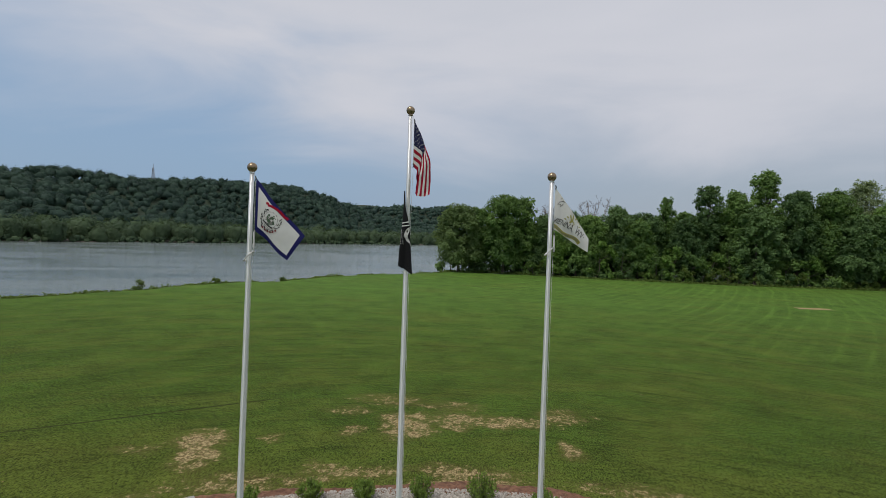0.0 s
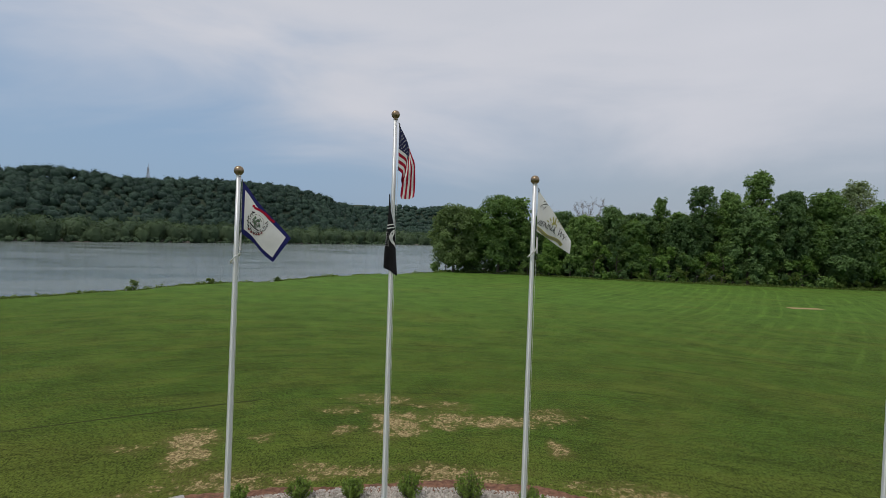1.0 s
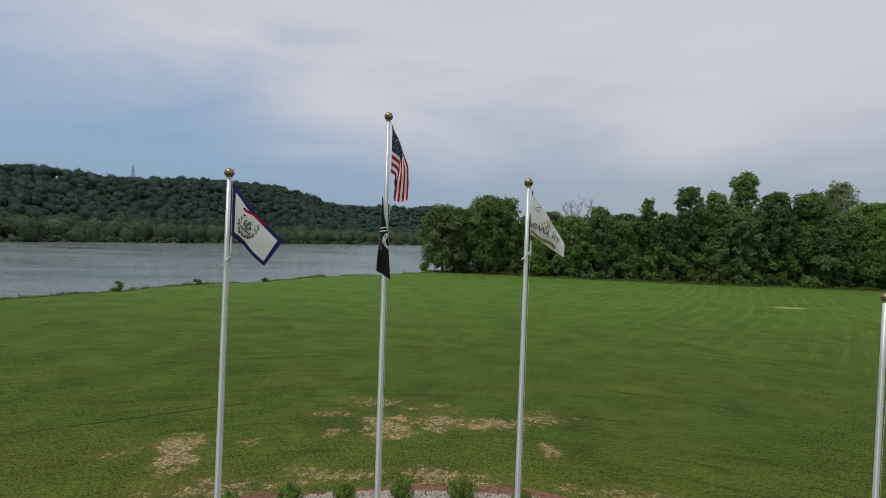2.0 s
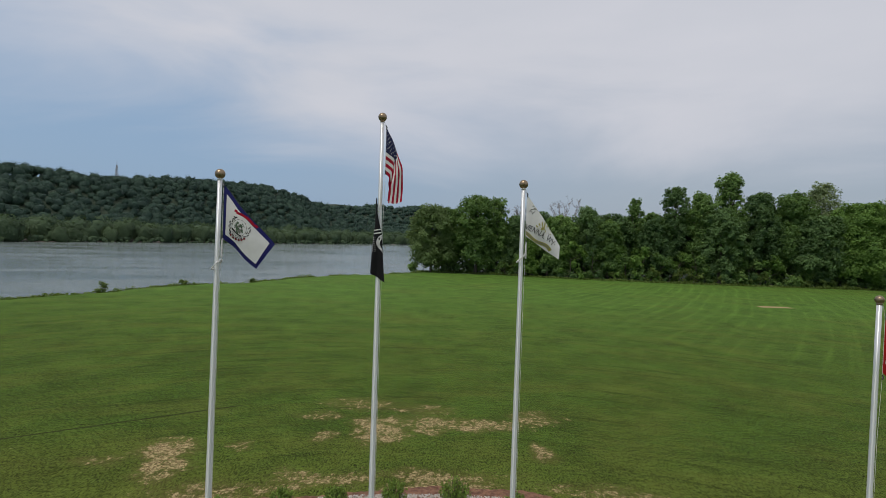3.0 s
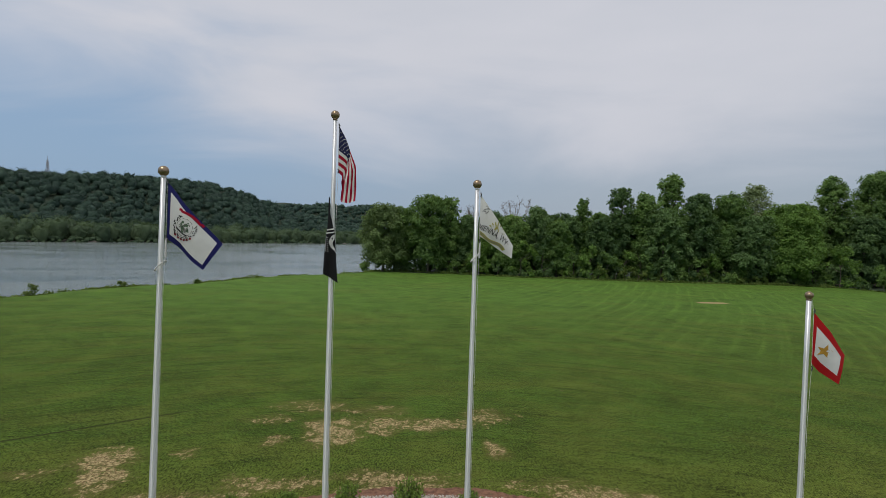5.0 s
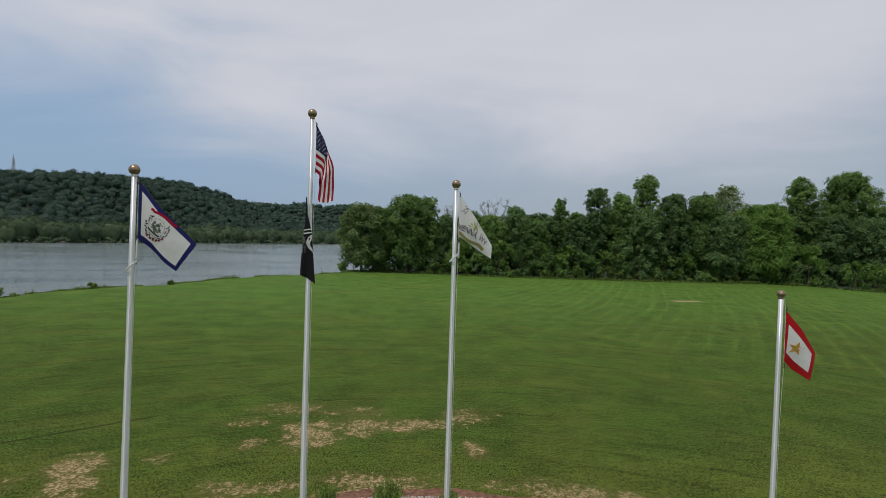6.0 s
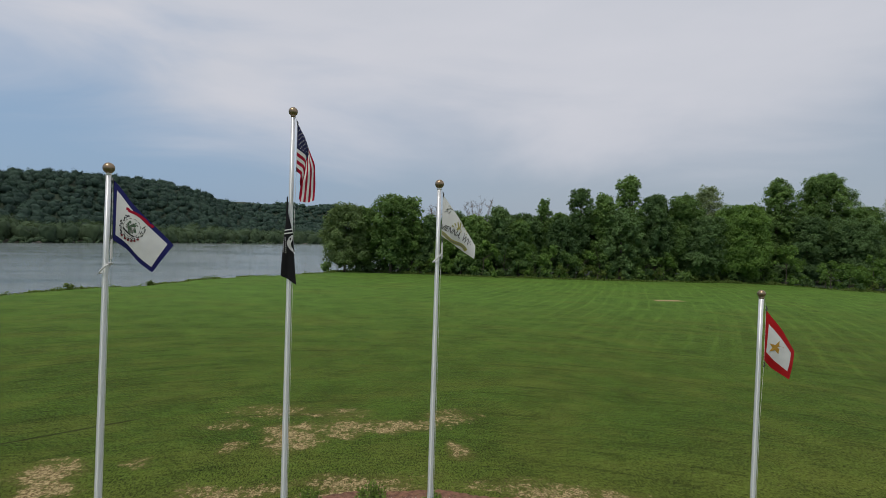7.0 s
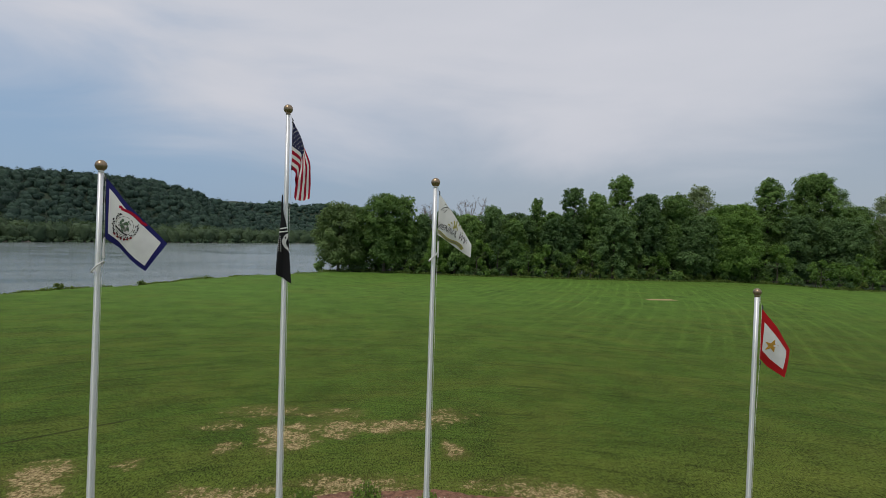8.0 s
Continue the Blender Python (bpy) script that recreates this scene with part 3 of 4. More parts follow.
LEAFY = "leafy deciduous tree in full summer green"
TREES = [
    # x, y, height, width, shape, leaves, words, where the crown begins
    (-3.2, 107.5, 12.9, 9.0, "round", "leaf_willow", "yellow-green willow-like tree at the river end of the wood", 0.06),
    (0.5, 110.0, 12.6, 7.0, "round", "leaf_mid", LEAFY, 0.1),
    (5.6, 108.5, 15.2, 8.5, "round", "leaf_mid", "broad round-topped tree in full summer green", 0.14),
    (9.8, 110.0, 15.0, 5.5, "round", "leaf_mid", LEAFY, 0.14),
    (13.0, 110.0, 11.3, 6.0, "cone", "leaf_dark", "dark green tree in the gap of the wood", 0.08),
    (17.5, 112.0, 12.4, 8.0, "round", "leaf_dark", LEAFY, 0.1),
    (20.0, 107.0, 11.4, 7.5, "round", "leaf_mid", LEAFY, 0.08),
    (25.6, 109.5, 13.6, 7.0, "round", "leaf_dark", LEAFY, 0.1),
    (29.0, 106.5, 10.8, 7.0, "round", "leaf_mid", LEAFY, 0.05),
    (31.5, 111.0, 12.6, 7.5, "round", "leaf_dark", LEAFY, 0.1),
    (35.0, 110.0, 15.9, 4.2, "column", "leaf_mid", "slim upright tree rising above the wood", 0.1),
    (38.0, 108.0, 11.8, 7.0, "round", "leaf_dark", LEAFY, 0.08),
    (42.2, 109.0, 18.3, 6.0, "high", "leaf_dark", "tall narrow-crowned tree above the wood", 0.2),
    (46.8, 109.0, 17.4, 7.5, "round", "leaf_mid", LEAFY, 0.12),
    (49.5, 106.0, 14.2, 8.0, "round", "leaf_dark", LEAFY, 0.06),
    (53.6, 112.0, 21.8, 7.0, "high", "leaf_mid", "tallest upright cottonwood-like tree of the wood", 0.2),
    (58.2, 109.0, 17.6, 8.5, "round", "leaf_dark", LEAFY, 0.12),
    (64.4, 109.5, 17.9, 9.0, "round", "leaf_mid", LEAFY, 0.12),
    (67.0, 105.5, 13.4, 9.0, "round", "leaf_dark", LEAFY, 0.05),
    (71.8, 112.5, 20.4, 8.0, "high", "leaf_pale", "thin pale-leaved tree with sky showing through", 0.3),
    (75.5, 106.5, 15.8, 12.0, "round", "leaf_bright", "broad bright green tree at the wood's edge", 0.06),
    (80.5, 109.5, 16.6, 8.0, "round", "leaf_mid", LEAFY, 0.1),
    (88.6, 112.0, 22.7, 8.0, "high", "leaf_mid", "tall narrow cottonwood-like tree", 0.2),
    (92.0, 107.0, 14.5, 9.0, "round", "leaf_dark", LEAFY, 0.06),
    (101.0, 113.0, 24.6, 11.0, "high", "leaf_mid", "tall tree with a wide rounded crown", 0.35),
    (100.0, 104.0, 14.5, 10.0, "round", "leaf_dark", LEAFY, 0.06),
    (107.5, 108.0, 17.2, 9.0, "round", "leaf_mid", LEAFY, 0.1),
    (114.5, 107.0, 19.8, 8.0, "high", "leaf_pale", "thin pale-leaved tree with sky showing through", 0.25),
    (112.0, 99.0, 14.5, 10.0, "round", "leaf_mid", LEAFY, 0.06),
    (120.0, 102.0, 18.0, 10.0, "round", "leaf_dark", LEAFY, 0.1),
    (126.0, 96.0, 16.0, 10.0, "round", "leaf_mid", LEAFY, 0.08),
]
for j, (x, y, h, w, shape, leafage, words, low) in enumerate(TREES):
    x += float(np.interp(x, [10, 22, 35, 54, 72, 100], [0, 1.5, 2.0, 3.0, 3.6, 4.0]))
    thin = 0.5 if leafage == "leaf_pale" else 0.95
    tree((x, y), h, w, shape, leafage, words, low, density=thin, seed=j)
# A second rank closes the wood behind the first.
rng = np.random.default_rng(3)
for j in range(26):
    x = 14 + j * 4.8 + rng.uniform(-1, 1)
    h = float(np.interp(x, [14, 30, 45, 60, 75, 100, 140], [10, 11, 13.5, 14.5, 14.5, 15, 15])) + rng.uniform(-1, 1)
    tree((x, 117 + rng.uniform(-1.5, 2.5)), h, 8.5, "round", "leaf_dark" if j % 2 else "leaf_mid", LEAFY, 0.08, leaf=0.95, density=0.9, seed=200 + j)

# Undergrowth under the trees.
for j in range(34):
    x = 8 + j * 3.6 + rng.uniform(-1, 1)
    bush((x, float(np.interp(x, [8, 80, 90, 130], [113, 112.5, 108, 100])) + rng.uniform(-1, 1)), rng.uniform(3.5, 5.0), 6.0, "leaf_dark", "dark green undergrowth beneath the trees", 0.6, 400 + j)
dead_tree((24.1, 114.0), 16.2, 4.6, 4)
dead_tree((14.6, 113.0), 13.8, 1.7, 9)

UNDER = "dense green bush at the wood's edge"
EDGE_X, EDGE_Y = [-8, 4, 12, 17, 24, 36, 53, 78, 86, 90, 98, 130], [108, 110, 107.5, 105, 103, 102.5, 103.5, 104, 102, 92, 90, 84]
rng = np.random.default_rng(8)
for j in range(36):
    x = -4.5 + j * 3.5 + rng.uniform(-1.0, 1.0)
    h = rng.uniform(2.6, 5.0) if x < 12 else rng.uniform(4.0, 8.0) if x < 86 else rng.uniform(5, 9)
    kind_of_leaf = ("leaf_mid", "leaf_bright", "leaf_mid", "leaf_bright", "leaf_dark")[int(rng.integers(5))]
    bush((x, float(np.interp(x, EDGE_X, EDGE_Y)) + 2.2 + rng.uniform(-0.6, 0.8)), h, rng.uniform(4.8, 7.0), kind_of_leaf, UNDER, 0.30, j, density=0.8)
for j in range(46):
    x = -2.0 + j * 2.55 + rng.uniform(-0.8, 0.8)
    kind_of_leaf = ("leaf_mid", "leaf_dark", "weed")[int(rng.integers(3))]
    bush((x, float(np.interp(x, EDGE_X, EDGE_Y)) + 0.6), rng.uniform(1.2, 3.0), rng.uniform(2.2, 3.8), kind_of_leaf, "low green bush at the wood's edge", 0.26, 100 + j)
# Unmown weeds where the lawn meets the wood.
centres, outward = [], []
for x in np.arange(-6, 128, 0.045):
    y = float(np.interp(x, EDGE_X, EDGE_Y)) + rng.normal(-0.9, 0.45)
    tall = 0.15 + 0.7 * max(0.0, noise.noise((x * 0.22, 5.3, 0))) + 0.25 * rng.uniform(0, 1) ** 3
    for _ in range(4):
        centres.append((x + rng.normal(0, 0.15), y + rng.normal(0, 0.25), float(land(x, y)) + rng.uniform(0, 1) * tall))
        outward.append((rng.normal(), rng.normal() - 0.4, 0.3))
v, f = leaf_quads(rng, np.array(centres), np.array(outward), 0.26, 0.5, 0.2)
tagged(new("weeds", mesh_of("weeds", v, f, MAT["weed"], tone=np.repeat(rng.uniform(0, 1, len(f)), 4))), "uneven tall weeds between mown lawn and wood", "weeds", kind="stuff")
# The brighter conical tree and the hedge-like bushes near the river end.
tree((15.2, 105.8), 8.6, 5.6, "cone", "leaf_bright", "young bright green tree at the wood's edge", 0.03, leaf=0.3, seed=77)
bush((7.5, 108.0), 3.2, 4.5, "leaf_mid", UNDER, 0.3, 71)
bush((2.8, 108.6), 2.4, 4.0, "leaf_dark", UNDER, 0.3, 72)
bush((11.2, 106.6), 2.6, 3.6, "leaf_mid", UNDER, 0.3, 73)


# ---------------------------------------------------------------- the far bank and its hills
def crown_models(rng, count, leaf, fat, cuts):
    """Rounded, lumpy crowns: a body of merged leaf masses, and leaf sprays that roughen it."""
    ball, quads = ball_quads(cuts)
    made = []
    for _ in range(9):
        lumps = [np.array((0.0, 0.0, -0.05, 0.66))] + [np.array((*rng.uniform(-0.55, 0.55, 2), rng.uniform(-0.40, 0.58), rng.uniform(0.26, 0.46))) for _ in range(10)]

        def reach(d):
            far = np.zeros(len(d))
            for p in lumps:
                dot = d @ p[:3]
                inside = p[3] ** 2 - p[:3] @ p[:3] + dot * dot
                far = np.maximum(far, np.where(inside > 0, dot + np.sqrt(np.maximum(inside, 0)), 0))
            return far

        body = ball * (reach(ball) * rng.uniform(0.76, 0.90, len(ball)))[:, None]
        d = unit(rng, count)
        d[:, 2] = np.where(d[:, 2] < -0.45, -d[:, 2], d[:, 2])
        v, f = leaf_quads(rng, d * (reach(d) * rng.uniform(0.84, 1.08, count))[:, None], d, leaf, 0.28, 0.15)
        made.append((np.concatenate([v, body]) * np.array((1, 1, fat)), np.concatenate([f, quads + len(v)])))
    return made


def far_wood(name, spots, sizes, count, leaf, material, words, seed, fat=0.95, cuts=4):
    """A far wood: crowns beyond counting, as one piece."""
    rng = np.random.default_rng(seed)
    models = crown_models(rng, count, leaf, fat, cuts)
    verts, faces, tone, base = [], [], [], 0
    for (x, y), s in zip(spots, sizes):
        v, f = models[int(rng.integers(len(models)))]
        a = rng.uniform(0, 2 * math.pi)
        turn = np.array(((math.cos(a), -math.sin(a), 0), (math.sin(a), math.cos(a), 0), (0, 0, 1)))
        tall = rng.uniform(0.78, 1.08)
        verts.append(v @ turn.T * np.array((s, s, s * tall)) + np.array((x, y, float(land(x, y)) + s * 0.42 * tall * fat)))
        faces.append(f + base)
        base += len(v)
        tone.append(np.full(len(v), rng.uniform(0.1, 0.85)))
    ob = new(name, mesh_of(name, np.concatenate(verts), np.concatenate(faces), material, True, np.concatenate(tone)))
    return tagged(ob, words, "forest", kind="stuff")


def wood_spots(rng, y0, y1, d0, d1, step, slack):
    spots = []
    for y in np.arange(y0, y1, step):
        for d in np.arange(d0, d1, step):
            yy = y + rng.uniform(-slack, slack)
            dd = d + rng.uniform(-slack, slack)
            spots.append((float(np.interp(yy, FAR_Y, FAR_X)) - dd / 0.88, yy))
    return spots


rng = np.random.default_rng(21)
spots = wood_spots(rng, 190, 900, 6, 66, 10.5, 4.5)
far_wood("bank_wood", spots, rng.uniform(5.6, 9.8, len(spots)), 300, 0.14, MAT["leaf_bank"], "green riverside trees along the far bank", 31, 1.25, 3)
spots = [p for p in wood_spots(rng, 200, 1010, 66, 268, 8.2, 4.0) if -0.92 < p[0] / p[1] < 0.02]
far_wood("hill_wood", spots, 4.8 + 3.8 * rng.uniform(0, 1, len(spots)) ** 1.6, 130, 0.17, MAT["leaf_far_hazed"], "dense dark green forest on the near hill", 32, 1.0, 2)
spots = [p for p in wood_spots(rng, 1010, 2300, 30, 600, 19.0, 7.0) if -0.4 < p[0] / p[1] < 0.22]
far_wood("distant_wood", spots, rng.uniform(9.0, 15.0, len(spots)), 30, 0.26, MAT["leaf_far_hazed"], "dark forest on the distant hills", 33, 0.9, 2)
spots = wood_spots(rng, 180, 900, 0.5, 5, 2.6, 1.3)
far_wood("bank_scrub", spots, rng.uniform(1.6, 3.4, len(spots)), 26, 0.26, MAT["leaf_bank"], "low scrub on the muddy far bank", 34, 0.9, 2)


def lattice_mast(at, height, foot, words):
    base = float(land(*at))
    top = thing("radio_mast", words, "mast", (at[0], at[1], base))
    half = lambda z: foot * (1 - z / height) + 0.5
    for sx, sy in ((-1, -1), (1, -1), (1, 1), (-1, 1)):
        part("leg", tubes("leg", [([(sx * foot, sy * foot, 0), (sx * 0.4, sy * 0.4, height * 0.8)], [0.24, 0.18])], MAT["lattice"], 5), parent=top)
    runs = []
    for j in range(8):
        z0, z1 = height * 0.1 * j, height * 0.1 * (j + 1)
        a, b = half(z0) * 0.95, half(z1) * 0.95
        for p, q in (((-a, -a), (b, -b)), ((a, -a), (b, b)), ((a, a), (-b, b)), ((-a, a), (-b, -b)), ((-b, -b), (b, -b)), ((b, b), (-b, b))):
            runs.append(([(*p, z0 if p[0] ** 2 > b * b else z1), (*q, z1)], [0.14, 0.14]))
    part("brace", tubes("brace", runs, MAT["lattice"], 4), parent=top)
    part("antenna", tubes("antenna", [([(0, 0, height * 0.78), (0, 0, height)], [0.30, 0.18])], MAT["lattice"], 6), parent=top)
    return top


lattice_mast((-376.0, 609.0), 24.0, 1.5, "slim grey lattice radio mast on the wooded hill")
far_mast = thing("antenna_mast", "thin grey guyed antenna mast far behind the wood", "mast", (38.3, 402.0, float(land(38.3, 402.0))))
part("shaft", tubes("shaft", [([(0, 0, 0), (0, 0, 44)], [0.38, 0.3])], MAT["lattice"], 6), parent=far_mast)


# ---------------------------------------------------------------- the planted bed
PLAZA = (0.7, 1.6)
RING_IN, RING_OUT = 9.6, 14.74
ARC = (radians(18), radians(162))


def outer_edge(turn):
    return RING_OUT + 0.07 * math.sin(9 * turn + 1) + 0.03 * math.sin(31 * turn)


def arc_sheet(name, inner, outer, z, material, rings=6, steps=160, rough=0.0, seed=1):
    rng = np.random.default_rng(seed)
    verts, faces = [], []
    for r in range(rings + 1):
        for s in range(steps + 1):
            w = ARC[0] + (ARC[1] - ARC[0]) * s / steps
            d = inner(w) + (outer(w) - inner(w)) * r / rings
            edge = 0.0 if 0 < r < rings and 0 < s < steps else -0.05
            verts.append((PLAZA[0] + d * math.cos(w), PLAZA[1] + d * math.sin(w), z + edge + rng.uniform(-rough, rough)))
    for r in range(rings):
        for s in range(steps):
            a = r * (steps + 1) + s
            faces.append((a, a + 1, a + steps + 2, a + steps + 1)[::-1])
    return mesh_of(name, verts, faces, material, True)


tagged(new("mulch_border", arc_sheet("mulch_border", lambda w: outer_edge(w) - 0.2, lambda w: outer_edge(w) + 0.48 + 0.12 * math.sin(13 * w) + 0.06 * math.sin(40 * w), 0.018, MAT["mulch"], 10, 420, 0.022)),
       "red mulch border round the gravel bed", "mulch", kind="structure")
tagged(new("gravel_bed", arc_sheet("gravel_bed", lambda w: RING_IN, lambda w: outer_edge(w) - 0.02, 0.02, MAT["gravel_bed"], 16, 160, 0.004)),
       "curved bed of pale crushed gravel", "gravel", kind="structure")

rng = np.random.default_rng(5)
cube = np.array([(-1, -1, -1), (1, -1, -1), (1, 1, -1), (-1, 1, -1), (-0.7, -0.7, 1), (0.7, -0.7, 1), (0.7, 0.7, 1), (-0.7, 0.7, 1)], float)
quads = np.array([(0, 3, 2, 1), (4, 5, 6, 7), (0, 1, 5, 4), (1, 2, 6, 5), (2, 3, 7, 6), (3, 0, 4, 7)])
count = 16000
turn = rng.uniform(radians(62), radians(124), count)
dist = np.sqrt(rng.uniform(13.3 ** 2, (RING_OUT + 0.03) ** 2, count))
q = rng.normal(0, 1, (count, 4))
q /= np.linalg.norm(q, axis=1)[:, None]
a, b, c, d = q.T
spin = np.stack([1 - 2 * (c * c + d * d), 2 * (b * c - a * d), 2 * (b * d + a * c), 2 * (b * c + a * d), 1 - 2 * (b * b + d * d), 2 * (c * d - a * b),
                 2 * (b * d - a * c), 2 * (c * d + a * b), 1 - 2 * (b * b + c * c)], -1).reshape(-1, 3, 3)
size = rng.uniform(0.011, 0.023, (count, 1)) * rng.uniform(0.6, 1.2, (count, 3))
v = np.einsum("nij,nkj->nki", spin, cube[None] * size[:, None, :] * rng.uniform(0.8, 1.2, (count, 8, 3)))
v += np.stack([PLAZA[0] + dist * np.cos(turn), PLAZA[1] + dist * np.sin(turn), rng.uniform(0.022, 0.048, count)], -1)[:, None, :]
f = (quads[None] + 8 * np.arange(count)[:, None, None]).reshape(-1, 4)
tagged(new("gravel", mesh_of("gravel", v.reshape(-1, 3), f, MAT["stone"])), "loose pale grey crushed stones in the bed", "gravel", kind="stuff")


def boxwood(at, height, width, seed):
    """A small clipped evergreen of many upright twigs."""
    rng = np.random.default_rng(seed + 900)
    top = thing("boxwood_shrub", "small bright green evergreen shrub in pale gravel", "shrub", (at[0], at[1], 0.015), "shrubs round the gravel bed")
    runs, centres, outward = [], [], []
    for _ in range(60):
        turn, lean = rng.uniform(0, 2 * math.pi), rng.uniform(0, 1) ** 0.7
        tip = np.array((math.cos(turn) * width * 0.5 * lean, math.sin(turn) * width * 0.5 * lean, height * (1 - 0.42 * lean * lean) * rng.uniform(0.78, 1.08)))
        root = np.array((math.cos(turn), math.sin(turn), 0)) * width * 0.10 * lean
        bend = root + (tip - root) * 0.5 + np.array((tip[0], tip[1], 0)) * 0.25
        runs.append(([tuple(root), tuple(bend), tuple(tip)], [0.006, 0.005, 0.002]))
        for g in rng.uniform(0.12, 1.03, 30):
            p = root * (1 - g) ** 2 + 2 * bend * g * (1 - g) + tip * g * g
            d = unit(rng, 1)[0]
            centres.append(p + d * rng.uniform(0.0, 0.05))
            outward.append(d + np.array((p[0], p[1], 0.1)) / width)
    part("stem", tubes("stem", runs, MAT["bark"], 4), parent=top)
    v, f = leaf_quads(rng, np.array(centres), np.array(outward), 0.055, 0.5, 0.3)
    part("foliage", mesh_of("foliage", v, f, MAT["leaf_box"], tone=np.repeat(rng.uniform(0, 1, len(f)), 4)), parent=top)
    return top


SHRUBS = [(-5.35, 14.8, 0.48, 0.66), (-3.9, 15.3, 0.54, 0.74), (-2.55, 15.45, 0.56, 0.74), (-1.08, 15.7, 0.66, 0.70), (0.5, 15.7, 0.80, 0.92), (2.1, 15.55, 0.52, 0.76), (3.5, 14.95, 0.48, 0.62)]
for j, (x, y, h, w) in enumerate(SHRUBS):
    boxwood((x, y), h, w, j)

marker = thing("stone_marker", "low grey granite marker block beside the gravel bed", "marker", (-6.48, 13.95, 0.0))
marker.rotation_euler = (0, 0, radians(38))
part("base", box(0.62, 0.46, 0.1, 0.012), MAT["concrete"], marker)
block = box(0.42, 0.32, 0.36, 0.015)
for vert in block.verts:
    vert.co.z += 0.1
    if vert.co.z > 0.35:
        vert.co.z += vert.co.y * 0.12
part("block", block, MAT["granite"], marker)


# ---------------------------------------------------------------- weeds on the river edge
rng = np.random.default_rng(14)
centres, outward = [], []
for y in np.arange(40, 106, 0.14):
    if noise.noise((y * 0.9, 7.7, 0)) < -0.12:
        continue
    x = float(np.interp(y, SHORE_Y, SHORE_X)) + rng.uniform(-1.2, 0.5)
    tall = 0.08 + 0.32 * max(0.0, noise.noise((y * 0.35, 3.1, 0))) + 0.35 * rng.uniform(0, 1) ** 6
    base = float(land(x, y))
    for _ in range(16):
        g = rng.uniform(0, 1)
        centres.append((x + rng.normal(0, 0.22), y + rng.normal(0, 0.2), base + g * tall))
        outward.append((rng.normal(), rng.normal(), 0.2))
v, f = leaf_quads(rng, np.array(centres), np.array(outward), 0.2, 0.5, 0.2)
tagged(new("weeds", mesh_of("weeds", v, f, MAT["weed"], tone=np.repeat(rng.uniform(0, 1, len(f)), 4))), "rough weeds along the top of the river bank", "weeds", kind="stuff")
for j, (x, y, h, w) in enumerate([(-35.6, 57.2, 1.15, 1.3), (-31.7, 66.6, 0.65, 0.8), (-25.9, 73.6, 0.55, 0.7)]):
    bush((x, y), h, w, "weed", "small leafy bush on the river bank", 0.15, 300 + j, "bushes on the river bank", 1.3)


